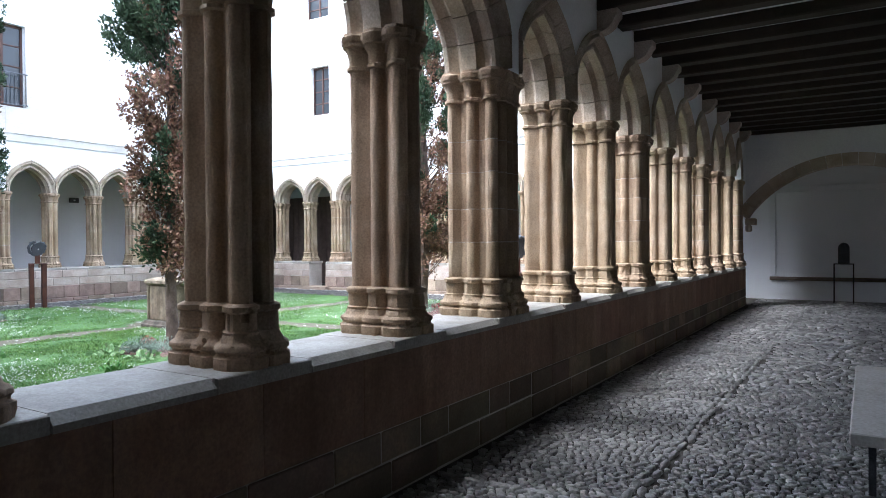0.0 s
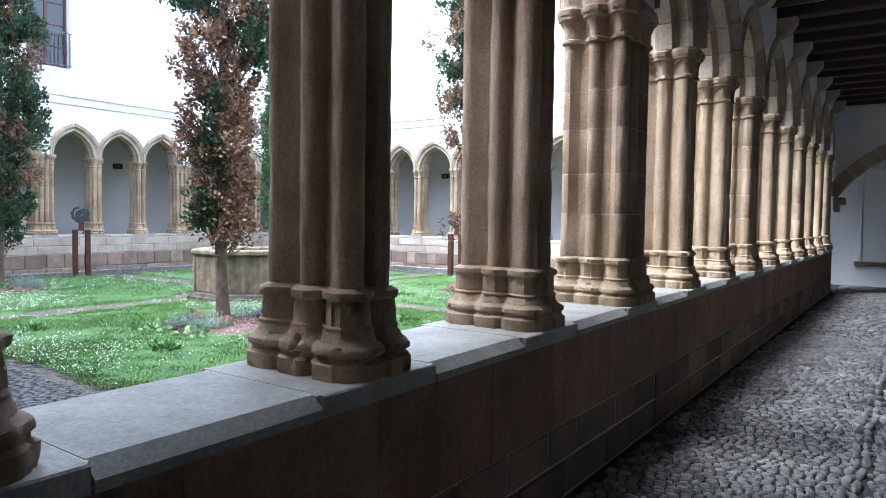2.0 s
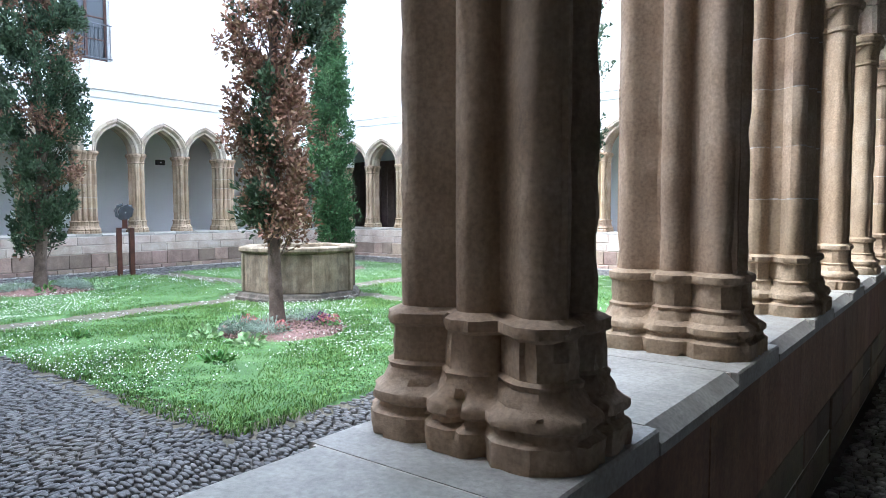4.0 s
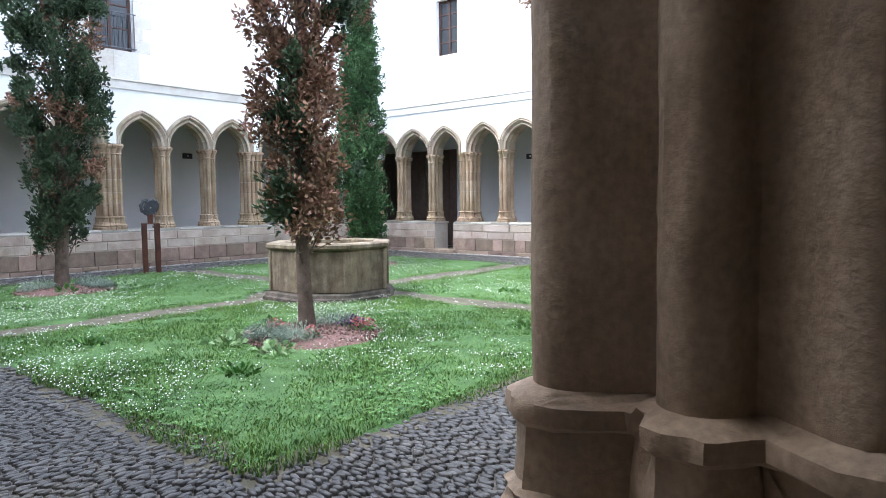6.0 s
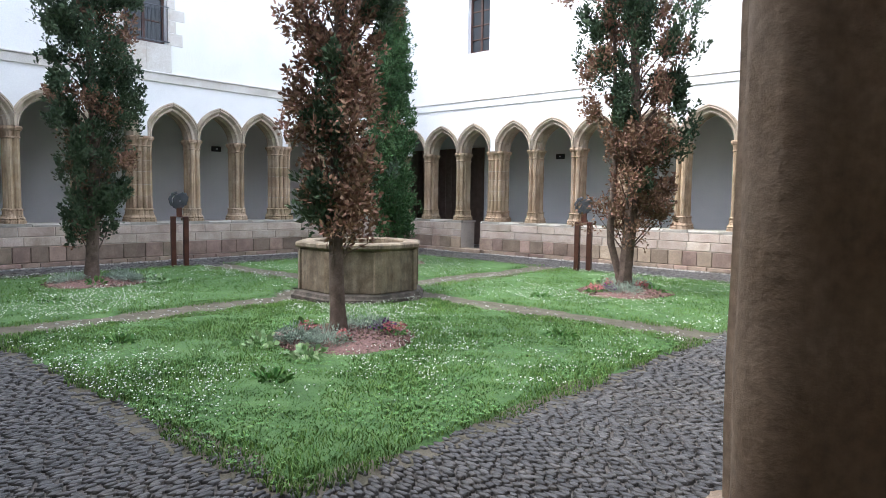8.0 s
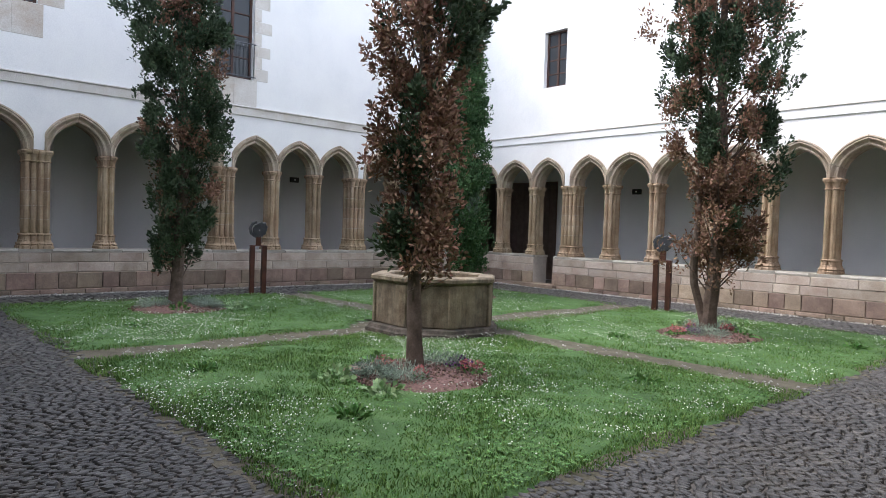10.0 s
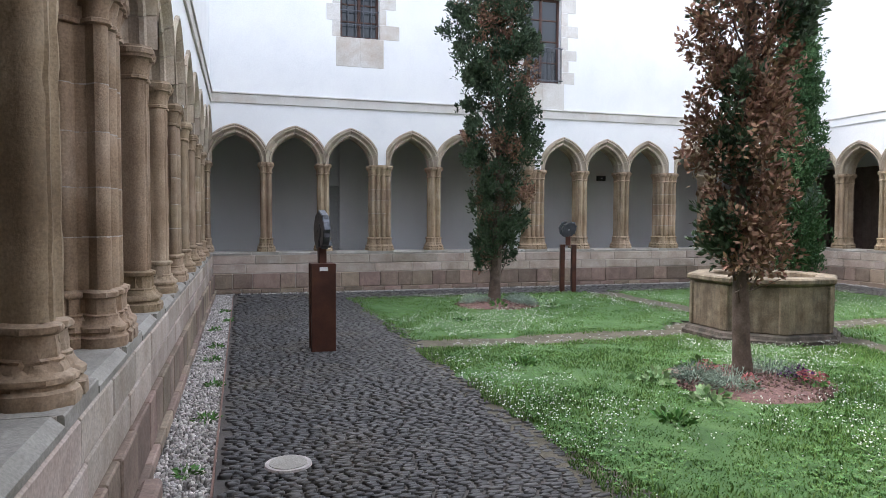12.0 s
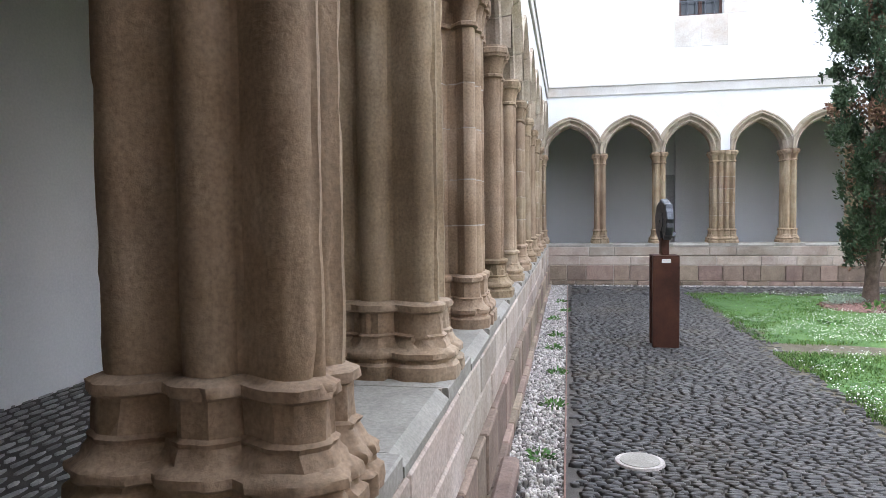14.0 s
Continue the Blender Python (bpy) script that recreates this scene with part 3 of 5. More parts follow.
def quoins(key, x0, x1, z0, z1, sill):
    """Uneven pale stone blocks dressed round a window."""
    run = RUNS[key]
    frame_m = pose(*run["origin"], 0, 0, 0, run["turn"])
    court = {"c": -1, "d": -1}[key]
    ob = empty("window_surround", frame_m)
    tagged(ob, "pale dressed stone quoins round a plastered window", "window surround", kind="structure")
    rnd = random.Random(int(x0 * 10))
    ya, yb = sorted((court * (WALL_T - 0.03), court * (WALL_T + 0.006)))
    for side in (-1, 1):
        z = z0
        long = side > 0
        while z < z1:
            h = rnd.uniform(0.26, 0.42)
            n = rnd.uniform(0.3, 0.48) if long else rnd.uniform(0.14, 0.24)
            a, b = (x0 - n, x0) if side < 0 else (x1, x1 + n)
            piece("stone_block", mesh_of("quoin", *box_geo(a, ya, z + 0.003, b, yb, min(z1, z + h) - 0.003, 0.006), STRING), ob)
            z += h
            long = not long
    if sill:
        m = (x0 + x1) / 2
        for a, b in ((x0 - 0.1, m), (m, x1 + 0.1)):
            piece("stone_block", mesh_of("quoin", *box_geo(a, ya, z0 - sill, b, yb, z0 - 0.003, 0.006), STRING), ob)
    return ob


quoins("c", 3.82, 4.72, 5.8, 7.6, 0.66)
quoins("c", 8.34, 9.34, 5.07, 7.4, 0.64)


# ---- gallery floors, back walls, ceilings ----
BACK = {"a": 2.35, "c": -21.4, "b": -3.2, "d": 19.7}


def flat_box(name, x0, y0, z0, x1, y1, z1, mat, label, category):
    ob = piece(name, Geo().box(x0, y0, z0, x1, y1, z1).mesh(name, mat))
    return tagged(ob, label, category, kind="structure")


flat_box("wall_back_a", BACK["a"], BACK["b"] - 0.3, -0.1, BACK["a"] + 0.3, BACK["d"] + 0.3, 5.0, INPLASTER, "pale plastered back wall of the cloister gallery", "wall")
flat_box("wall_back_c", BACK["c"] - 0.3, BACK["b"] - 0.3, -0.1, BACK["c"], BACK["d"] + 0.3, 5.0, INPLASTER, "pale plastered back wall of the cloister gallery", "wall")
flat_box("wall_back_b", BACK["c"], BACK["b"] - 0.3, -0.1, BACK["a"], BACK["b"], 5.0, INPLASTER, "pale plastered back wall of the cloister gallery", "wall")
flat_box("wall_back_d", BACK["c"], BACK["d"], -0.1, BACK["a"], BACK["d"] + 0.3, 5.0, INPLASTER, "pale plastered end wall of the cloister gallery", "wall")
flat_box("ground", -300, -300, -0.4, 300, 300, -0.06, SOIL, "bare earth under the cloister", "ground")
flat_box("floor", BACK["c"], BACK["b"], -0.055, BACK["a"], BACK["d"], -0.012, BED, "dark sandy bedding of the cloister paving", "floor")

CEIL = 4.26


def gallery_ceiling(x0, y0, x1, y1, along, first, step):
    """Dark joists close together with whitewashed strips between; along is the axis on which they follow one another."""
    lo, hi = (y0, y1) if along == "y" else (x0, x1)
    g = Geo()
    w = Geo()
    c = first - step
    while c < hi + step:
        p, q = max(lo, c - 0.105), min(hi, c + 0.105)
        r = min(hi, c + step - 0.105)
        if q > p + 0.02:
            if along == "y":
                g.box(x0, p, CEIL - 0.27, x1, q, CEIL, 0.016)
            else:
                g.box(p, y0, CEIL - 0.27, q, y1, CEIL, 0.016)
        if r > max(q, lo):
            if along == "y":
                w.box(x0, max(q, lo), CEIL - 0.135, x1, r, CEIL)
            else:
                w.box(max(q, lo), y0, CEIL - 0.135, r, y1, CEIL)
        c += step
    w.box(x0, y0, CEIL + 0.004, x1, y1, CEIL + 0.06)
    ob = empty("ceiling")
    piece("joists", g.mesh("joists", BEAM), ob)
    piece("whitewashed_strips", w.mesh("whitewashed_strips", INPLASTER), ob)
    return tagged(ob, "dark timber joists with whitewashed strips between them", "ceiling", kind="structure")


gallery_ceiling(AX + WALL_T, BACK["b"], BACK["a"], BACK["d"], "y", 0.6, 0.68)
gallery_ceiling(BACK["c"], BACK["b"], CX - WALL_T, BACK["d"], "y", 0.3, 0.665)
gallery_ceiling(CX - WALL_T, BACK["b"], AX + WALL_T, BY - WALL_T, "x", -17.2, 0.685)
gallery_ceiling(CX - WALL_T, DY + WALL_T, AX + WALL_T, BACK["d"], "x", -17.5, 0.6825)


# ---- corbels, end arch, niche of the gallery ----
def corbel_mesh():
    """A quarter-round stone bracket that carries a beam."""
    pts = [(0, 0.25)] + [(0.23, 0.25), (0.23, 0.18)] + [(0.2 * math.cos(a), 0.18 - 0.165 * math.sin(a)) for a in np.linspace(0.25, 1.45, 7)] + [(0, 0.0)]
    vs = [(x, -0.09, z) for x, z in pts] + [(x, 0.09, z) for x, z in pts]
    n = len(pts)
    fs = [(i, (i + 1) % n, n + (i + 1) % n, n + i) for i in range(n)] + [tuple(range(n - 1, -1, -1)), tuple(range(n, 2 * n))]
    return mesh_of("corbel", vs, fs, ASHLAR)


_corbel = corbel_mesh()
for _k in range(13):
    tagged(piece("corbel", _corbel, None, pose(AX + WALL_T - 0.005, 0.6 + 1.36 * _k, 3.745)), "pale quarter-round stone corbel carrying a ceiling beam", "corbel", "corbels under the beams")


def end_arch():
    """A segmental stone arch across the gallery, with the plastered wall over it."""
    ob = empty("wall_end_arch")
    tagged(ob, "plastered cross wall on a wide stone arch", "wall", kind="structure")
    x0, x1, zs, rise = AX + 0.31, BACK["a"], 2.04, 1.16
    half = (x1 - x0) / 2
    R = (half * half + rise * rise) / (2 * rise)
    mid = (x0 + x1) / 2
    zc = zs + rise - R
    top = math.asin(half / R)
    n = 17
    for k in range(n):
        a0, a1 = -top + 2 * top * k / n + 0.002, -top + 2 * top * (k + 1) / n - 0.002
        vs = []
        for a in (a0, (a0 + a1) / 2, a1):
            for r, y in ((R, 17.6), (R - 0.03, 17.62), (R - 0.03, 17.86), (R, 17.88), (R + 0.24, 17.88), (R + 0.24, 17.6)):
                vs.append((mid + r * math.sin(a), y, zc + r * math.cos(a)))
        fs = []
        for j in range(2):
            for i in range(6):
                p, q = j * 6 + i, j * 6 + (i + 1) % 6
                fs.append((p, q, q + 6, p + 6))
        fs += [tuple(range(5, -1, -1)), tuple(range(12, 18))]
        piece("voussoir", mesh_of("end_voussoir", vs, fs, ARCHST), ob)
    g = Geo()
    m = 40
    for y, flip in ((17.615, False), (17.865, True)):
        for k in range(m):
            xs = [x0 + (x1 - x0) * k / m, x0 + (x1 - x0) * (k + 1) / m]
            zz = [zc + math.sqrt(max(0, (R + 0.2) ** 2 - (x - mid) ** 2)) for x in xs]
            q = [(xs[0], y, zz[0]), (xs[1], y, zz[1]), (xs[1], y, CEIL), (xs[0], y, CEIL)]
            g.add(q[::-1] if flip else q, [(0, 1, 2, 3)])
    piece("plaster", g.mesh("end_plaster", INPLASTER), ob)
    b = Geo().box(x0 - 0.02, 17.56, 1.88, x0 + 0.2, 17.92, 2.04, 0.02).box(x0 - 0.02, 17.6, 1.72, x0 + 0.1, 17.88, 1.88, 0.03)
    piece("impost", b.mesh("impost", ARCHST), ob)
    return ob


end_arch()


def wall_niche():
    """A shallow framed recess in the end wall with a stone ledge."""
    ob = empty("window_blind_niche")
    tagged(ob, "shallow plastered wall recess with a stone ledge", "niche", kind="structure")
    y = BACK["d"]
    x0, x1, z0, z1 = -1.45, 1.6, 0.58, 2.75
    g = Geo().box(x0 - 0.14, y - 0.06, z0, x0, y - 0.002, z1 + 0.14, 0.01).box(x1, y - 0.06, z0, x1 + 0.14, y - 0.002, z1 + 0.14, 0.01).box(x0, y - 0.06, z1, x1, y - 0.002, z1 + 0.14, 0.01)
    piece("frame", g.mesh("niche_frame", INPLASTER), ob)
    piece("ledge", Geo().box(x0 - 0.14, y - 0.12, z0 - 0.09, x1 + 0.14, y - 0.002, z0, 0.012).mesh("niche_ledge", PLINTH), ob)
    return ob


wall_niche()


def stele_stand():
    """A thin iron table with a round-topped slab on it."""
    st = empty("iron_stand", pose(0.08, 19.05, 0))
    tagged(st, "thin black iron display stand by the end wall", "stand")
    leg = Geo().box(-0.012, -0.012, 0, 0.012, 0.012, 0.93).mesh("leg", BLACKM)
    for a, b in ((-0.2, -0.12), (0.2, -0.12), (-0.2, 0.12), (0.2, 0.12)):
        piece("leg", leg, st, pose(a, b, 0))
    piece("top", Geo().box(-0.215, -0.14, 0.93, 0.215, 0.14, 0.95, 0.004).mesh("top", BLACKM), st)
    pts = [(-0.12, 0), (0.12, 0), (0.12, 0.36)] + [(0.12 * math.cos(a), 0.36 + 0.14 * math.sin(a)) for a in np.linspace(0.2, 2.94, 9)] + [(-0.12, 0.36)]
    n = len(pts)
    vs = [(x, -0.05, z) for x, z in pts] + [(x, 0.05, z) for x, z in pts]
    fs = [(i, (i + 1) % n, n + (i + 1) % n, n + i) for i in range(n)] + [tuple(range(n - 1, -1, -1)), tuple(range(n, 2 * n))]
    tagged(piece("stele", mesh_of("stele", vs, fs, IRON), None, pose(0.08, 19.05, 0.95)), "dark round-topped stele on the iron stand", "stele")


stele_stand()


def bench():
    """A low stone-topped bench on iron legs."""
    ob = empty("bench", pose(0.72, 0, 0))
    tagged(ob, "low pale slab bench on thin metal legs along the gallery", "bench")
    piece("seat", Geo().box(-0.24, 4.62, 0.38, 0.24, 7.0, 0.45, 0.008).mesh("bench_seat", STRING), ob)
    leg = Geo().box(-0.02, -0.02, 0, 0.02, 0.02, 0.38, 0.003).mesh("bench_leg", IRON)
    for y in (5.0, 5.8, 6.7):
        for x in (-0.13, 0.13):
            piece("leg", leg, ob, pose(x, y, 0))
    rail = Geo().box(-0.15, -0.015, 0.34, 0.15, 0.015, 0.378).mesh("bench_rail", IRON)
    for y in (5.0, 5.8, 6.7):
        piece("cross_rail", rail, ob, pose(0, y, 0))
    return ob


bench()


def emergency_light(x, y, z, turn):
    ob = empty("emergency_light", pose(x, y, z, 0, 0, turn))
    tagged(ob, "small black emergency light on the gallery wall", "lamp", "emergency lights")
    piece("housing", Geo().box(-0.15, 0, -0.08, 0.15, 0.07, 0.08, 0.01).mesh("housing", BLACKM), ob)
    piece("diffuser", Geo().box(-0.03, 0.07, -0.02, 0.03, 0.076, 0.02).mesh("diffuser", WHITE), ob)


for _y in (4.57, 12.5):
    emergency_light(BACK["c"], _y, 2.98, -90)
for _x in (-13.58, -5.82):
    emergency_light(_x, BACK["d"], 2.9, 180)


def shaded_recess(x, y0, y1):
    ob = empty("shaded_recess_1", pose(x, 0, 0))
    tagged(ob, "flat grey strip painted as the shade beside a plastered wall projection", "door", kind="structure")
    # grey strip paints the shadow beside the projecting wall section
    piece("leaf", Geo().box(0.004, y0, 0, 0.04, y1, 2.6, 0.005).mesh("recess_shade_strip", RECESSGREY), ob)
    piece("pilaster", Geo().box(0.002, y1 + 0.002, 0, 0.14, y1 + 1.5, 4.15, 0.01).mesh("pilaster", INPLASTER), ob)


shaded_recess(BACK["c"], 3.7, 4.25)


def bay_dark_panels(x0, x1, top):
    """Two dark planked panels, door-shaped, added on the end wall to darken the far gallery."""
    ob = empty("bay_dark_panels_2", pose(0, BACK["d"], 0))
    tagged(ob, "tall dark planked panels added to darken the far gallery bays", "door", kind="structure")
    for p, q in ((x0, (x0 + x1) / 2 - 0.006), ((x0 + x1) / 2 + 0.006, x1)):
        leaf = piece("leaf", Geo().box(p, -0.04, 0.0, q, -0.003, top).mesh("bay_dark_panel", BAYDARK), ob)
        n = 7
        plank = Geo().box(0.004, -0.062, 0.02, (q - p) / n - 0.004, -0.041, top - 0.02, 0.006).mesh("plank", BAYDARK)
        for k in range(n):
            piece("plank", plank, leaf, pose(p + (q - p) * k / n, 0, 0))
    return ob


# invented dark panels behind the corner bays, where little light reaches
bay_dark_panels(-20.6, -16.6, 3.3)
tagged(piece("step", mesh_of("step", *box_geo(-15.5, DY - 0.55, 0, -14.3, DY - 0.06, 0.11, 0.012), PLINTH)), "worn stone doorstep at the gap in the parapet", "step", kind="structure")


# ---- stones laid in the ground ----
def stone_mesh(name, xs, ys, long, short, high, ang, mat, z=0.0, seed=1):
    """Many rounded stones as one mesh."""
    rs = np.random.RandomState(seed)
    n = len(xs)
    th = np.linspace(0, 2 * math.pi, 5, endpoint=False) + 0.5
    cu, su = np.cos(th), np.sin(th)
    j = rs.uniform(0.8, 1.12, (n, 5))
    c, s = np.cos(ang)[:, None], np.sin(ang)[:, None]
    layers = []
    for k, zz in ((1.0, np.full(n, -0.02)), (0.97, high * 0.5), (0.7, high)):
        u, v = cu[None] * long[:, None] * j * k, su[None] * short[:, None] * j * k
        px, py = xs[:, None] + u * c - v * s, ys[:, None] + u * s + v * c
        tilt = rs.uniform(-0.003, 0.003, (n, 5)) if k < 1 else 0
        layers.append(np.stack([px, py, np.broadcast_to(zz[:, None], px.shape) + tilt + z], -1))
    v = np.concatenate(layers, 1).reshape(-1, 3)
    base = (np.arange(n) * 15)[:, None, None]
    i = np.arange(5)
    q = np.concatenate([np.stack([i, (i + 1) % 5, 5 + (i + 1) % 5, 5 + i], -1), np.stack([5 + i, 5 + (i + 1) % 5, 10 + (i + 1) % 5, 10 + i], -1)])
    quads = (base + q[None]).reshape(-1, 4)
    caps = (np.arange(n) * 15)[:, None] + 10 + i[None]
    me = bpy.data.meshes.new(name)
    me.from_pydata(v.tolist(), [], quads.tolist() + caps.tolist())
    me.materials.append(mat)
    me.shade_smooth()
    me.update()
    return me


def rows_of(x0, x1, y0, y1, across, row, length, rs):
    """Centres of stones laid in rows; across is the axis along which the stones lie."""
    xs, ys, ls = [], [], []
    a0, a1, b0, b1 = (y0, y1, x0, x1) if across == "x" else (x0, x1, y0, y1)
    for r in np.arange(a0, a1, row):
        s = b0 + rs.uniform(0, length)
        while s < b1:
            n = length * rs.uniform(0.6, 1.35)
            wob = 0.012 * math.sin(s * 4 + r * 3)
            p = r + rs.uniform(-0.008, 0.008) + wob
            (xs if across == "x" else ys).append(s + n / 2)
            (ys if across == "x" else xs).append(p)
            ls.append(n / 2 * 0.94)
            s += n
    return np.array(xs), np.array(ys), np.array(ls)


def paving(name, label, areas, row, length, high, mat, near, seed, kind_name, count=280, keep=None):
    """A pavement of laid stones: the nearest are objects of their own."""
    rs = np.random.RandomState(seed)
    X, Y, L, A = [], [], [], []
    for x0, x1, y0, y1, across, k in areas:
        xs, ys, ls = rows_of(x0, x1, y0, y1, across, row * k, length * k, rs)
        X.append(xs), Y.append(ys), L.append(ls)
        A.append(np.full(len(xs), 0.0 if across == "x" else math.pi / 2) + rs.normal(0, 0.09, len(xs)))
    X, Y, L, A = map(np.concatenate, (X, Y, L, A))
    if keep is not None:
        m = keep(X, Y, rs)
        X, Y, L, A = X[m], Y[m], L[m], A[m]
    S = row * rs.uniform(0.48, 0.58, len(X))
    H = high * rs.uniform(0.6, 1.15, len(X)) + 0.008 * np.sin(X * 1.7) * np.sin(Y * 1.3)
    ob = empty(name)
    tagged(ob, label, "pavement", kind="structure")
    d = (X - near[0]) ** 2 + (Y - near[1]) ** 2
    order = np.argsort(d)
    far = order[count:]
    rest = piece("laid_stones", stone_mesh("laid_stones", X[far], Y[far], L[far], S[far], H[far], A[far], mat, 0, seed), ob)
    tagged(rest, kind="stuff")
    shapes = [stone_mesh(kind_name, np.zeros(1), np.zeros(1), np.array([length * f]), np.array([row * 0.5]), np.array([high]), np.zeros(1), mat, 0, seed + k) for k, f in enumerate((0.36, 0.43, 0.5, 0.56))]
    for k in order[:count]:
        f = min(range(4), key=lambda q: abs(length * (0.36, 0.43, 0.5, 0.56)[q] - L[k]))
        piece(kind_name, shapes[f], ob, pose(X[k], Y[k], 0, 0, 0, math.degrees(A[k])))
    return ob


GX = (-16.15, -10.98, -10.42, -4.95)
GY = (3.72, 9.18, 9.7, 15.0)
paving("pavement", "wet dark slate cobbles laid on edge in rows round the court",
       [(-15.9, -4.9, 1.465, 3.87, "y", 1.0), (-5.07, -2.55, 1.15, 16.9, "x", 1.0), (-17.5, -15.9, 1.5, 16.9, "y", 1.9), (-15.9, -4.95, 14.95, 16.6, "x", 1.5)],
       0.039, 0.1, 0.0095, COBBLE, (-4.6, 2.6), 5, "cobble", 280,
       lambda x, y, rs: rs.uniform(0, 1, len(x)) < np.clip((np.maximum(np.maximum(GX[0] - x, x - GX[3]), np.maximum(GY[0] - y, y - GY[3])) + 0.04) / 0.13, 0.6, 1))
paving("floor_pebbles", "grey river pebbles laid in rows on the gallery floor",
       [(AX + 0.33, -0.66, 1.6, 11.0, "x", 1.0), (-0.58, 1.9, 2.2, 8.0, "x", 1.0), (-0.58, 1.9, 8.0, 11.0, "x", 1.6), (AX + 0.33, BACK["a"], 11.0, 19.6, "x", 2.0), (-9.5, AX, -3.2, 0.36, "x", 2.6), (AX, BACK["a"], -3.2, 1.6, "x", 3.0)],
       0.044, 0.066, 0.007, PEBBLE, (-0.7, 4.8), 9, "pebble")
paving("floor_border", "line of long edging stones across the pebble floor", [(-0.655, -0.585, 0.4, 19.5, "y", 1.0)] + [(AX + 0.33, BACK["a"], y, y + 0.06, "x", 1.0) for y in (4.0, 6.9, 9.8, 12.7, 15.6)],
       0.06, 0.2, 0.014, PEBBLE, (-0.7, 4.8), 11, "edging_stone", 60)


def scatter(name, label, category, n, x0, x1, y0, y1, size, mat, seed, z=0.0, keep=None):
    rs = np.random.RandomState(seed)
    xs, ys = rs.uniform(x0, x1, n), rs.uniform(y0, y1, n)
    if keep is not None:
        m = keep(xs, ys)
        xs, ys = xs[m], ys[m]
    n = len(xs)
    me = stone_mesh(name, xs, ys, size * rs.uniform(0.6, 1.3, n), size * rs.uniform(0.5, 0.9, n), size * rs.uniform(0.5, 1.1, n), rs.uniform(0, 6.28, n), mat, z, seed)
    return tagged(piece(name, me), label, category, kind="stuff")


scatter("gravel", "pale loose gravel strip along the parapet foot", "gravel", 8500, -17.6, -2.6, 1.08, 1.44, 0.019, GRAVEL, 21)
scatter("gravel", "pale loose gravel strip along the parapet foot", "gravel", 1300, -17.76, -17.5, 1.3, 16.8, 0.02, GRAVEL, 22)
scatter("gravel", "pale loose gravel strip along the parapet foot", "gravel", 1300, -17.6, -2.6, 16.62, 16.9, 0.02, GRAVEL, 23)
scatter("path_pebbles", "small worn pebbles in the earth paths", "pebbles", 5000, -16.0, -4.9, 3.8, 15.0, 0.022, PEBBLE, 24, -0.012,
        lambda x, y: ((x > GX[1]) & (x < GX[2])) | ((y > GY[1]) & (y < GY[2])) | (np.hypot(x + 10.48, y - 8.7) < 1.5))
tagged(piece("steel_edging", Geo().box(-17.5, 1.442, -0.02, -2.6, 1.454, 0.032).mesh("steel_edging", EDGING)), "thin rusty steel edging strip beside the gravel", "edging", kind="structure")
tagged(piece("earth_paths", Geo().box(-16.2, 3.6, -0.03, -4.85, 15.1, -0.004).mesh("earth_paths", SOIL)), "trodden earth paths crossing between the lawns", "path", kind="structure")

_cover = empty("drain_cover", pose(-6.82, 1.91, 0.012))
tagged(_cover, "round pale metal drain cover set in the cobbles", "drain cover")
piece("ring", Geo().tube((0, 0, 0), (0, 0, 0.014), 0.155, 0.15, 28).mesh("ring", GRAVEL), _cover)
piece("lid", Geo().tube((0, 0, 0.012), (0, 0, 0.018), 0.125, 0.122, 28).mesh("lid", SLAB), _cover)


# ---- lawns ----
TREES = [(-7.82, 6.41, 41), (-14.3, 6.25, 42), (-7.45, 12.15, 43), (-13.8, 12.75, 44)]
def lawn_inside(x, y, q):
    x0, x1, y0, y1 = q
    return (x > x0) & (x < x1) & (y > y0) & (y < y1) & (np.hypot(x + 10.42, y - 8.74) > 1.2) & np.all([np.hypot(x - t[0], y - t[1]) > 0.74 for t in TREES], axis=0)


def wobble(x, y):
    return 0.06 * np.sin(x * 3.1 + 1.3 * np.sin(y * 2.2)) + 0.04 * np.sin(y * 5.3 + x * 1.1) + 0.03 * np.sin(x * 11 + y * 7)


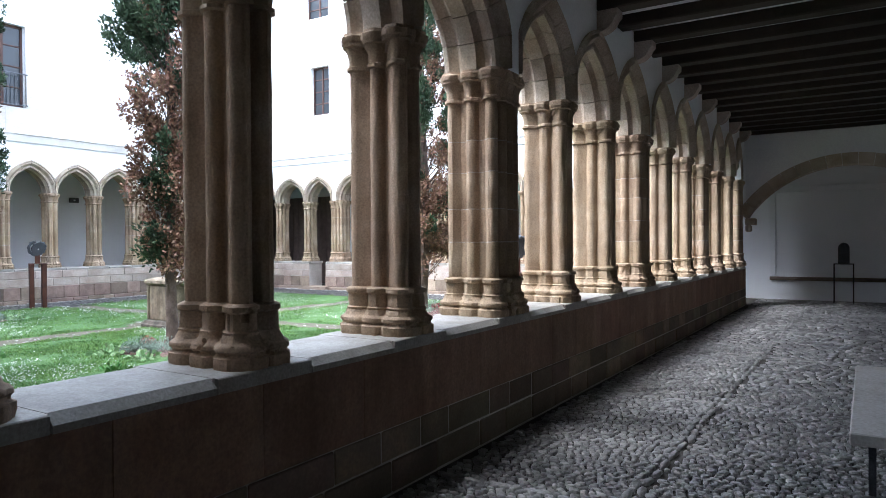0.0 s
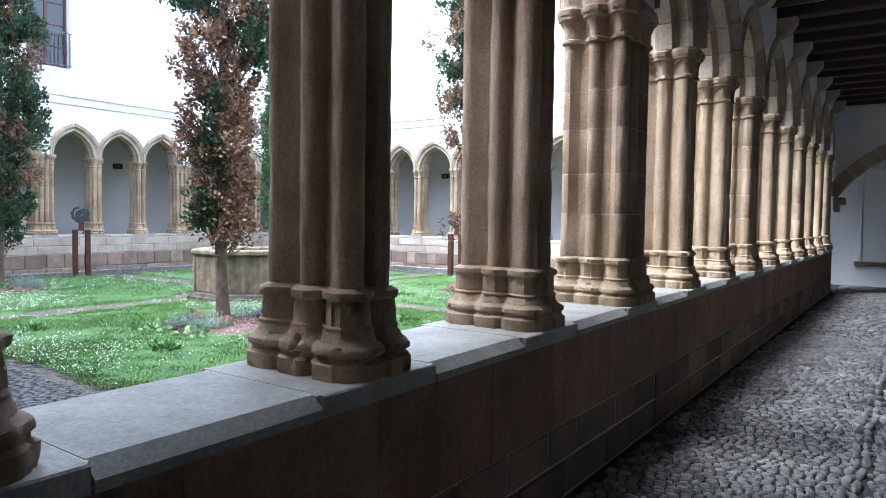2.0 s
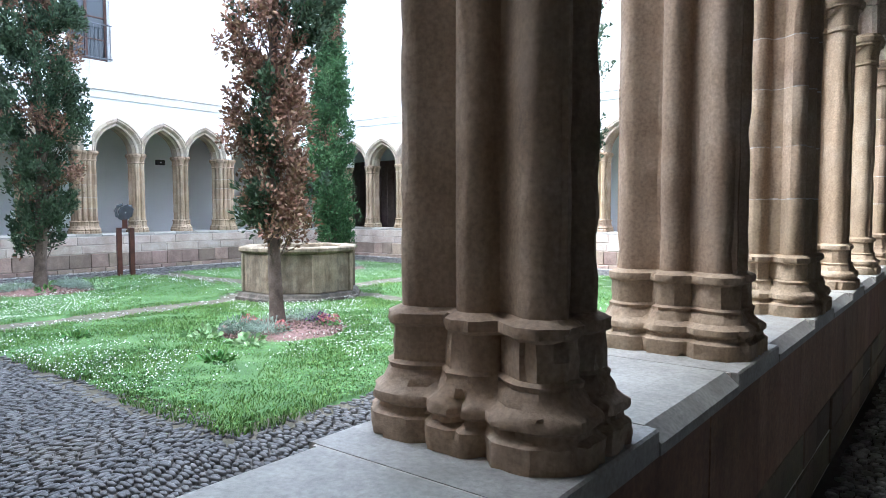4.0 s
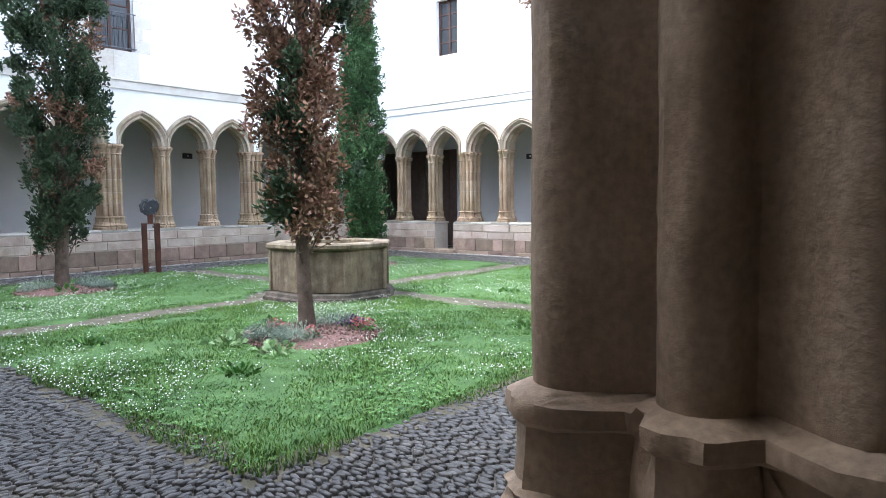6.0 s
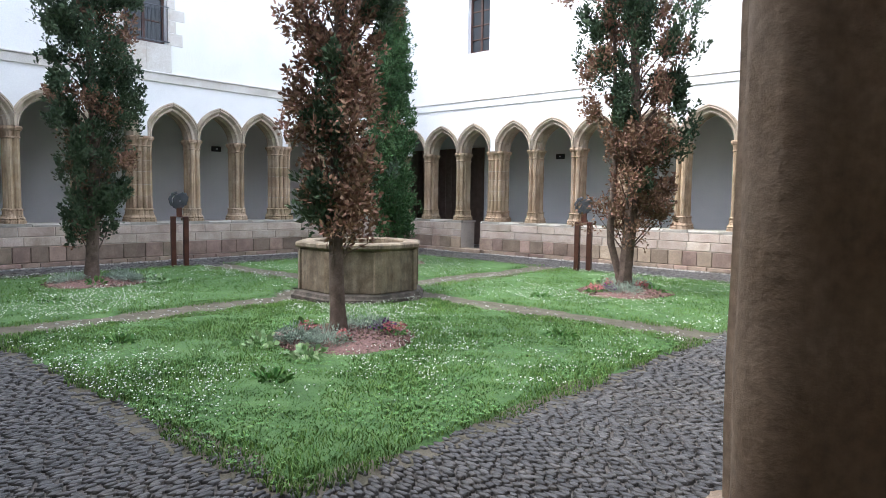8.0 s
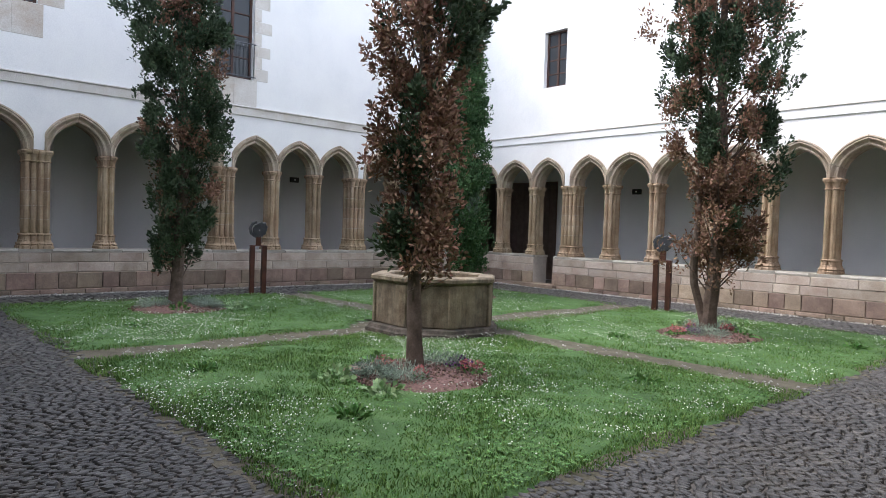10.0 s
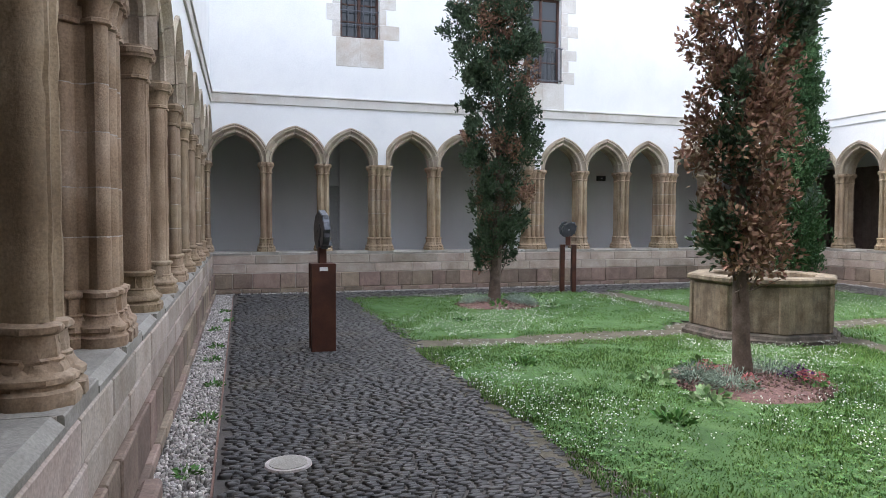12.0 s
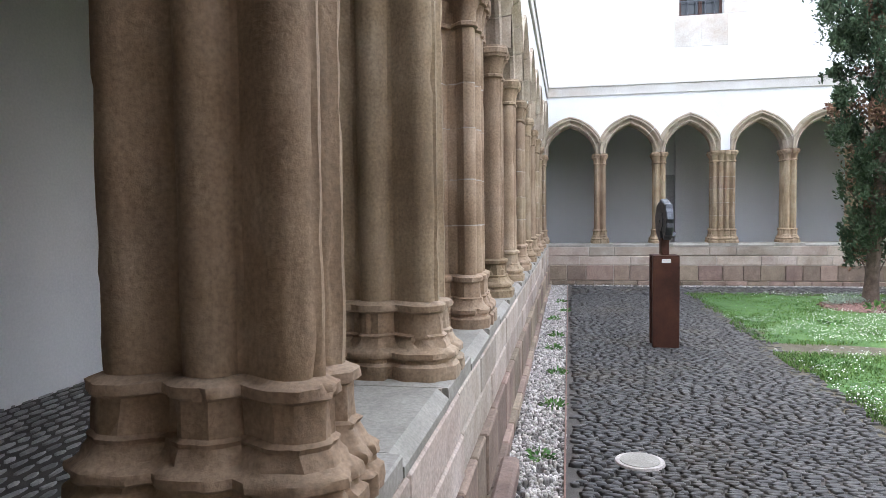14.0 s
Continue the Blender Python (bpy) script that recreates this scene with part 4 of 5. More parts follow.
def lawn(q, blades, flowers, seed):
    """A lawn of turf, grass blades and clover heads with a ragged edge."""
    rs = np.random.RandomState(seed)
    x0, x1, y0, y1 = q
    ob = empty("lawn")
    tagged(ob, "damp green lawn with white clover flowers", "lawn", kind="structure")
    step = 0.09
    xs, ys = np.arange(x0 + 0.1, x1 - 0.1 + step, step), np.arange(y0 + 0.1, y1 - 0.1 + step, step)
    g = Geo()
    index = {}
    def corner(i, j):
        if (i, j) not in index:
            x, y = xs[i], ys[j]
            index[i, j] = len(g.v)
            edge = min(x - x0, x1 - x, y - y0, y1 - y, math.hypot(x + 10.42, y - 8.74) - 1.05)
            wx = float(wobble(x, y)) if edge < 0.3 else 0
            z = 0.03 + 0.015 * noise.noise(Vector((x * 1.1, y * 1.1, 0))) - max(0, 0.24 - edge) * 0.36
            g.v.append((x + wx, y + wx, z))
        return index[i, j]
    for i in range(len(xs) - 1):
        for j in range(len(ys) - 1):
            cx, cy = xs[i] + step / 2, ys[j] + step / 2
            if math.hypot(cx + 10.42, cy - 8.74) < 1.22 + 0.1 * math.sin(cx * 5 + cy * 4):
                continue
            g.f.append((corner(i, j), corner(i + 1, j), corner(i + 1, j + 1), corner(i, j + 1)))
    piece("turf", g.mesh("turf", TURF, True), ob)
    # blades
    bx, by = rs.uniform(x0 - 0.05, x1 + 0.05, blades), rs.uniform(y0 - 0.05, y1 + 0.05, blades)
    w = wobble(bx, by)
    ok = lawn_inside(bx + w, by + w, q)
    bx, by = bx[ok], by[ok]
    n = len(bx)
    tall = np.clip(0.027 + 0.013 * np.sin(bx * 2.3) * np.sin(by * 1.9) + 0.009 * np.sin(bx * 9.1 + 2 * np.sin(by * 7.7)) + rs.normal(0, 0.01, n), 0.012, 0.09)
    a = rs.uniform(0, 6.28, n)
    wd = rs.uniform(0.002, 0.0055, n)
    lean = rs.uniform(0.3, 1.3, n) * tall
    la = rs.uniform(0, 6.28, n)
    p0 = np.stack([bx - np.cos(a) * wd, by - np.sin(a) * wd, np.full(n, 0.015)], -1)
    p1 = np.stack([bx + np.cos(a) * wd, by + np.sin(a) * wd, np.full(n, 0.015)], -1)
    m = np.stack([bx + np.cos(la) * lean * 0.3, by + np.sin(la) * lean * 0.3, 0.02 + tall * 0.65], -1)
    m0, m1 = m - np.stack([np.cos(a) * wd * 0.8, np.sin(a) * wd * 0.8, a * 0], -1), m + np.stack([np.cos(a) * wd * 0.8, np.sin(a) * wd * 0.8, a * 0], -1)
    tip = np.stack([bx + np.cos(la) * lean, by + np.sin(la) * lean, 0.02 + tall], -1)
    v = np.stack([p0, p1, m0, m1, tip], 1).reshape(-1, 3)
    k = np.arange(n) * 5
    faces = np.stack([k, k + 1, k + 3, k + 2], -1).tolist() + np.stack([k + 2, k + 3, k + 4], -1).tolist()
    me = bpy.data.meshes.new("grass_blades")
    me.from_pydata(v.tolist(), [], faces)
    me.materials.append(GRASS)
    tagged(piece("grass_blades", me, ob), kind="stuff")
    # clover leaves in patches, three round leaflets each
    cn = flowers * 4
    cx, cy = rs.uniform(x0, x1, cn), rs.uniform(y0, y1, cn)
    ok = lawn_inside(cx + 0.08, cy + 0.08, q) & (np.sin(cx * 2.9 + 2 * np.sin(cy * 2.1)) + np.sin(cy * 3.7 + cx) + rs.normal(0, 0.5, cn) > 0.2)
    cx, cy = cx[ok], cy[ok]
    cz = rs.uniform(0.035, 0.06, len(cx))
    turn0 = rs.uniform(0, 6.28, len(cx))
    size = rs.uniform(0.008, 0.015, len(cx))
    cv = []
    for k in range(3):
        ta = turn0 + k * 2.094
        for out, across, up in ((0.0, 0.0, 0.0), (1.0, -0.7, 0.25), (1.9, 0.0, 0.1), (1.0, 0.7, 0.25)):
            cv.append(np.stack([cx + size * (out * np.cos(ta) - across * np.sin(ta)), cy + size * (out * np.sin(ta) + across * np.cos(ta)), cz + size * up], -1))
    cv = np.stack(cv, 1).reshape(-1, 3)
    me = bpy.data.meshes.new("clover_leaves")
    me.from_pydata(cv.tolist(), [], np.arange(len(cv)).reshape(-1, 4).tolist())
    me.materials.append(BROADLEAF)
    tagged(piece("clover_leaves", me, ob), kind="stuff")
    # clover heads
    fx, fy = rs.uniform(x0, x1, flowers * 5), rs.uniform(y0, y1, flowers * 5)
    patch = np.sin(fx * 1.3 + 2 * np.sin(fy * 0.9)) + np.sin(fy * 1.7 + fx * 0.6) + 0.9 * np.sin(fx * 6.1 + 3 * np.sin(fy * 4.3)) + rs.normal(0, 0.55, len(fx))
    ok = lawn_inside(fx + 0.1, fy + 0.1, q) & (patch > 0.7)
    fx, fy = fx[ok][:flowers], fy[ok][:flowers]
    n = len(fx)
    r = rs.uniform(0.005, 0.0098, n)
    z = 0.05 + rs.uniform(0, 0.03, n)
    dirs = np.array([(1, 0, 0), (0, 1, 0), (-1, 0, 0), (0, -1, 0), (0, 0, 0.8), (0, 0, -0.8)])
    v = (np.stack([fx, fy, z], -1)[:, None] + dirs[None] * r[:, None, None]).reshape(-1, 3)
    tri = np.array([(0, 1, 4), (1, 2, 4), (2, 3, 4), (3, 0, 4), (1, 0, 5), (2, 1, 5), (3, 2, 5), (0, 3, 5)])
    faces = ((np.arange(n) * 6)[:, None, None] + tri[None]).reshape(-1, 3)
    me = bpy.data.meshes.new("clover_heads")
    me.from_pydata(v.tolist(), [], faces.tolist())
    me.materials.append(CLOVER)
    tagged(piece("clover_heads", me, ob), kind="stuff")
    return ob


lawn((GX[2], GX[3], GY[0], GY[1]), 105000, 2700, 31)
lawn((GX[0], GX[1], GY[0], GY[1]), 32000, 2000, 32)
lawn((GX[2], GX[3], GY[2], GY[3]), 32000, 1700, 33)
lawn((GX[0], GX[1], GY[2], GY[3]), 15000, 900, 34)


# ---- plants ----
def leaves(n, centre, spread, size, width, up, rs):
    """n pointed leaves, each a bent pair of quads, round a centre."""
    g = Geo()
    for _ in range(n):
        d = Vector(rs.normal(0, 1, 3))
        d.normalize()
        p = Vector(centre) + Vector((d.x * spread[0], d.y * spread[1], abs(d.z) * spread[2])) * rs.uniform(0.3, 1)
        ax = (d + Vector((0, 0, up))).normalized()
        side = ax.cross(Vector(rs.normal(0, 1, 3))).normalized() * width * rs.uniform(0.6, 1.2)
        s = size * rs.uniform(0.6, 1.3)
        mid, tip = p + ax * s * 0.5, p + ax * s + Vector((0, 0, -s * 0.2))
        g.add([p, mid - side, mid + side, tip], [(0, 1, 3), (0, 3, 2)])
    return g


def flower_bed(x, y, seed, radius=0.78):
    rs = np.random.RandomState(seed)
    bed = empty("flower_bed", pose(x, y, 0.03))
    tagged(bed, "round bark-mulched bed round a cypress trunk", "flower bed")
    g = Geo()
    n = 26
    vs = [(0, 0, 0.075)]
    for ring, (f, z) in enumerate(((0.5, 0.065), (0.85, 0.035), (1.05, -0.012))):
        for k in range(n):
            a = 2 * math.pi * k / n
            r = radius * f * (1 + 0.1 * math.sin(3 * a + seed) + 0.05 * math.sin(7 * a))
            vs.append((r * math.cos(a), r * math.sin(a), z))
    fs = [(0, 1 + k, 1 + (k + 1) % n) for k in range(n)]
    for ring in range(2):
        for k in range(n):
            p, q = 1 + ring * n + k, 1 + ring * n + (k + 1) % n
            fs.append((p, p + n, q + n, q))
    piece("mulch", mesh_of("mulch", vs, fs, CHIPS), bed)
    m = 900
    a, r = rs.uniform(0, 6.28, m), radius * np.sqrt(rs.uniform(0, 1, m))
    zz = 0.075 - 0.075 * (r / radius) ** 2
    chips = stone_mesh("bark_chips", r * np.cos(a), r * np.sin(a), rs.uniform(0.014, 0.034, m), rs.uniform(0.005, 0.011, m), 0.02 + zz, rs.uniform(0, 6.28, m), CHIPS, 0, seed)
    tagged(piece("bark_mulch", chips, bed), kind="stuff")
    turn = 0.977 if seed == TREES[0][2] else rs.uniform(0, 6.28)
    for k, (right, away, w, mat, what, cat) in enumerate((
            (-0.52, -0.2, 0.27, SILVER, "low silver-leaved shrub on the mulch", "shrub"), (-0.22, -0.42, 0.27, SILVER, "low silver-leaved shrub on the mulch", "shrub"),
            (0.27, 0.25, 0.34, SILVER, "rounded silver-green shrub on the mulch", "shrub"), (0.62, -0.08, 0.17, PINKF, "clump of pink and red flowers in the bed", "flowers"),
            (-0.4, 0.02, 0.14, PINKF, "clump of pink flowers in the bed", "flowers"), (-0.03, -0.42, 0.09, PINKF, "clump of pink flowers in the bed", "flowers"),
            (0.47, 0.08, 0.17, PURPLEF, "clump of small purple flowers in the bed", "flowers"), (-0.36, 0.4, 0.2, BROADLEAF, "leafy green plant in the bed", "plant"),
            (-0.95, -0.35, 0.22, PALELEAF, "pale broad-leaved seedlings beside the bed", "plant"), (-0.42, -0.85, 0.17, PALELEAF, "pale broad-leaved seedlings beside the bed", "plant"))):
        if cat == "flowers" and seed in (TREES[1][2], TREES[3][2]):
            continue
        dx, dy = right * math.cos(turn) - away * math.sin(turn), right * math.sin(turn) + away * math.cos(turn)
        name = {"shrub": "shrub", "flowers": "flower_clump", "plant": "leafy_plant"}[cat]
        ob = empty(name, pose(x + dx * rs.uniform(0.85, 1.1), y + dy * rs.uniform(0.9, 1.05), 0.05))
        tagged(ob, what, cat)
        if cat == "shrub":
            piece("foliage", leaves(1300, (0, 0, 0.0), (w, w, 0.2), 0.05, 0.006, 0.6, rs).mesh("silver_foliage", SILVER), ob)
        elif cat == "flowers":
            piece("foliage", leaves(110, (0, 0, 0), (w, w, 0.09), 0.05, 0.014, 0.5, rs).mesh("flower_foliage", BROADLEAF), ob)
            piece("blossom", leaves(130, (0, 0, 0.05), (w * 0.9, w * 0.9, 0.12), 0.032, 0.016, 0.8, rs).mesh("blossom", mat), ob)
        else:
            piece("foliage", leaves(60, (0, 0, 0), (w, w, 0.08), 0.1, 0.03, 0.4, rs).mesh("plant_foliage", mat), ob)
    return bed


for _x, _y, _s in TREES:
    flower_bed(_x, _y, _s)

for _x, _y, _k in ((-9.2, 4.6, 1), (-6.2, 8.2, 2), (-6.9, 4.9, 3), (-8.1, 10.6, 4), (-5.6, 13.0, 5), (-12.5, 5.0, 6)):
    _rs = np.random.RandomState(_k + 60)
    _w = empty("broad_leaved_weed", pose(_x, _y, 0.03))
    tagged(_w, "broad-leaved green weed growing in the lawn", "weed", "weeds in the lawn")
    piece("foliage", leaves(90, (0, 0, 0), (0.15, 0.15, 0.05), 0.085, 0.022, 0.5, _rs).mesh("weed_foliage", BROADLEAF), _w)
for _k in range(9):
    _rs = np.random.RandomState(_k + 80)
    _w = empty("wall_weed", pose(-5.6 - 1.15 * _k + _rs.uniform(-0.3, 0.3), _rs.uniform(1.22, 1.42), 0.0))
    tagged(_w, "small green weed sprouting in the gravel strip", "weed", "weeds in the gravel")
    piece("foliage", leaves(60, (0, 0, 0), (0.12, 0.08, 0.04), 0.06, 0.012, 0.7, _rs).mesh("gravel_weed", BROADLEAF), _w)


# ---- cypresses ----
def cypress(x, y, seed, height, radius, foot, brown, count, trunk_r=0.085, lean=(0.0, 0.0), fork=False, green=None):
    """A column-shaped cypress: tapered trunk, rising limbs, crown of small sprays, partly dead."""
    rs = np.random.RandomState(seed)
    ob = empty("cypress_tree", pose(x, y, 0.05))
    tagged(ob, "tall column-shaped cypress with patches of dead brown foliage" if brown > 0.1 else "slender healthy green column-shaped cypress", "tree", "cypresses of the court")
    def axis(z):
        t = z / height
        return Vector((lean[0] * t + 0.05 * math.sin(z * 1.1 + seed), lean[1] * t + 0.05 * math.cos(z * 0.9 + seed), z))
    def stem(r0, top, shift):
        g = Geo()
        n, steps = 10, 22
        for j in range(steps + 1):
            z = top * j / steps
            c = axis(z) + Vector(shift) * min(1, z / 0.9)
            r = r0 * (1 - 0.85 * j / steps) + 0.022 * r0 / 0.085 * math.exp(-z / 0.1)
            for k in range(n):
                a = 2 * math.pi * k / n
                rr = r * (1 + 0.1 * noise.noise(Vector((math.cos(a) * 2, math.sin(a) * 2, z * 3 + seed))))
                g.v.append((c.x + rr * math.cos(a), c.y + rr * math.sin(a), z))
        for j in range(steps):
            for k in range(n):
                p, q = j * n + k, j * n + (k + 1) % n
                g.f.append((p, q, q + n, p + n))
        return g
    g = stem(trunk_r, height * 0.93, (0, 0, 0))
    piece("trunk", g.mesh("trunk", BARK, True), ob)
    if fork:
        piece("trunk", stem(trunk_r * 0.6, height * 0.7, (-0.3, -0.12, 0)).mesh("second_trunk", BARK, True), ob)
    clumps = []
    healthy = brown < 0.05
    m = int((400 if healthy else 330) * (height - foot) / 6)
    for k in range(m):
        t = (k + rs.uniform(0, 1)) / m
        z = foot + (height - foot) * t ** 1.08 - (rs.uniform(0, 0.55) if t < 0.1 and brown > 0 else 0)
        if healthy:
            prof = (0.6 + 0.4 * min(1, t / 0.2)) * min(1.0, (1.03 - t) / 0.6) ** 0.85
        else:
            prof = (0.52 + 0.48 * min(1, t / 0.4)) * min(1.0, (1.02 - t) / 0.3) ** 0.65
            if t < 0.42 and rs.uniform() < 0.3:
                continue
        a = rs.uniform(0, 2 * math.pi)
        swell = 0.9 + (0.22 if healthy else 0.36) * noise.noise(Vector((math.cos(a) * 1.2 + seed, math.sin(a) * 1.2, z * 1.3)))
        r = radius * prof * (rs.uniform(0.3, 1.0) if rs.uniform() < 0.93 or healthy else rs.uniform(1.0, 1.12)) * swell
        c = axis(z)
        end = Vector((c.x + r * math.cos(a), c.y + r * math.sin(a), z + 0.12))
        clumps.append((end, Vector((math.cos(a), math.sin(a), 0)), r, z))
    limbs = 0
    for end, d, r, z in clumps:
        if limbs < 46 and rs.uniform() < 0.4:
            s = axis(max(0.3, z - 0.3 - r * 0.5))
            piece("limb", Geo().tube(s, end, 0.016, 0.005, 5, False).mesh("limb", BARK), ob)
            limbs += 1
    for k in range(5):
        z = foot * rs.uniform(0.5, 1.0)
        a = rs.uniform(0, 6.28)
        s = axis(z)
        e = s + Vector((math.cos(a) * 0.5, math.sin(a) * 0.5, rs.uniform(-0.05, 0.25)))
        piece("bare_twig", Geo().tube(s, e, 0.009, 0.002, 4, False).mesh("bare_twig", BARK), ob)
    sets = {0: [], 1: []}
    per = max(10, count // len(clumps))
    for end, d, r, z in clumps:
        h = noise.noise(Vector((end.x * 2.1 + seed * 3.1, end.y * 2.1, end.z * 1.3)))
        low = max(0.0, 1 - (z - foot) / 2.6)
        dead = h * 1.25 + brown - 0.42 + 0.34 * low * (0 if healthy else 1 if brown > 0.25 else 0.3) + (0.22 if r < radius * 0.5 else -0.05) + rs.normal(0, 0.09) > 0.0
        size = rs.uniform(0.075, 0.14)
        n = per if not dead else int(per * 0.6)
        # each clump is a handful of upswept sprays, dense along their stems
        tips = rs.normal(0, 1, (8, 3)) * size * np.array([0.75, 0.75, 0.9])
        sweep = np.array(d) * 0.5 + np.array([0, 0, 1.0]) + rs.normal(0, 0.35, (8, 3))
        which = rs.randint(0, 8, n)
        along = rs.uniform(-0.5, 0.5, (n, 1))
        o = rs.normal(0, 1, (n, 3)) * size * 0.17 * (1.15 - along)
        p = np.array(end) + tips[which] + sweep[which] * along * size * 1.7 + o
        ax = o / (size * 0.2) * 0.6 + sweep[which] * (0.9 if not dead else 0.5) + rs.normal(0, 0.3, (n, 3))
        ax /= np.linalg.norm(ax, axis=1, keepdims=True)
        side = np.cross(ax, rs.normal(0, 1, (n, 3)))
        side /= np.linalg.norm(side, axis=1, keepdims=True) + 1e-6
        sets[1 if dead else 0].append((p, ax, side))
    for key, mat, name in ((0, green or LEAF_G, "crown"), (1, LEAF_B, "dead_foliage")):
        if not sets[key]:
            continue
        p, ax, side = (np.concatenate([q[k] for q in sets[key]]) for k in range(3))
        n = len(p)
        long, wide = rs.uniform(0.045, 0.09, (n, 1)), rs.uniform(0.012, 0.021, (n, 1))
        mid = p + ax * long * 0.55
        v = np.stack([p, mid + side * wide, p + ax * long, mid - side * wide], 1).reshape(-1, 3)
        me = bpy.data.meshes.new(name)
        me.from_pydata(v.tolist(), [], np.arange(4 * n).reshape(-1, 4).tolist())
        me.materials.append(mat)
        piece(name, me, ob, None, "dry rust-brown dead foliage" if key else "dark green scale foliage")
    return ob


cypress(*TREES[0], 8.2, 0.68, 1.45, 0.29, 110000, 0.085, (-0.2, -0.18))
cypress(*TREES[1], 8.6, 0.86, 1.2, 0.12, 105000, 0.11)
cypress(*TREES[2], 8.4, 1.02, 1.4, 0.31, 115000, 0.12, (0.1, 0.1), True)
cypress(*TREES[3], 6.9, 0.6, 0.6, -0.3, 80000, 0.09, (0, 0), False, LEAF_Y)


# ---- well ----
def well():
    ob = empty("well", pose(-10.35, 8.82, 0, 0, 0, -25.0) @ Matrix.Diagonal((0.9, 0.9, 1.01, 1)))
    tagged(ob, "octagonal weathered stone well with lichen stains on a stepped base", "well")
    def octo(levels, name, mat):
        vs, fs = [], []
        for r, z in levels:
            vs += [(r * math.cos(k * math.pi / 4), r * math.sin(k * math.pi / 4), z) for k in range(8)]
        for j in range(len(levels) - 1):
            for k in range(8):
                p, q = j * 8 + k, j * 8 + (k + 1) % 8
                fs.append((p, q, q + 8, p + 8))
        fs.append(tuple(range(7, -1, -1)))
        fs.append(tuple(range((len(levels) - 1) * 8, len(levels) * 8)))
        return mesh_of(name, vs, fs, mat)
    piece("base_step", octo([(1.21, 0.0), (1.21, 0.05), (1.17, 0.07), (1.15, 0.11), (1.09, 0.13)], "base_step", WELLBASE), ob)
    piece("drum", octo([(1.05, 0.128), (1.05, 0.77), (0.84, 0.775), (0.84, 0.2)], "drum", WELLST), ob)
    piece("rim", octo([(1.05, 0.755), (1.11, 0.78), (1.14, 0.80), (1.14, 0.845), (1.11, 0.865), (0.85, 0.87), (0.82, 0.85), (0.82, 0.21)], "rim", WELLST), ob)
    a = 1.06 * math.cos(math.pi / 8)
    w = 1.06 * math.sin(math.pi / 8)
    panel = Geo().box(-w * 0.97, -0.02, 0.135, w * 0.97, 0.012, 0.754, 0.01).mesh("panel", WELLST)
    post = Geo().box(-0.065, -0.03, 0.135, 0.065, 0.032, 0.752, 0.012).mesh("pilaster", WELLST)
    for k in range(8):
        t = math.pi / 4 * (k + 0.5)
        piece("panel", panel, ob, pose(a * math.cos(t), a * math.sin(t), 0, 0, 0, math.degrees(t) - 90))
        piece("pilaster", post, ob, pose(1.055 * math.cos(math.pi / 4 * k), 1.055 * math.sin(math.pi / 4 * k), 0, 0, 0, 45 * k - 90))
    return ob


well()


# ---- corten stands with iron sculptures ----
def disc(radius, width, hole, cut, n=30):
    """A flat iron ring, cut open over an angle, standing in the xz plane."""
    g = Geo()
    a0, a1 = radians(cut[0]), radians(cut[1])
    for j in range(n + 1):
        a = a0 + (a1 - a0) * j / n
        bump = 0.008 * math.sin(9 * a) + 0.006 * math.sin(17 * a)
        c, s = math.cos(a), math.sin(a)
        for r, y in ((hole, -width / 2), (radius + bump - 0.012, -width / 2), (radius + bump, -width / 2 + 0.012), (radius + bump, width / 2 - 0.012), (radius + bump - 0.012, width / 2), (hole, width / 2)):
            g.v.append((r * c, y, r * s))
    for j in range(n):
        for i in range(6):
            p, q = j * 6 + i, j * 6 + (i + 1) % 6
            g.f.append((p, p + 6, q + 6, q))
    g.f += [tuple(range(6)), tuple(range(n * 6 + 5, n * 6 - 1, -1))]
    return g


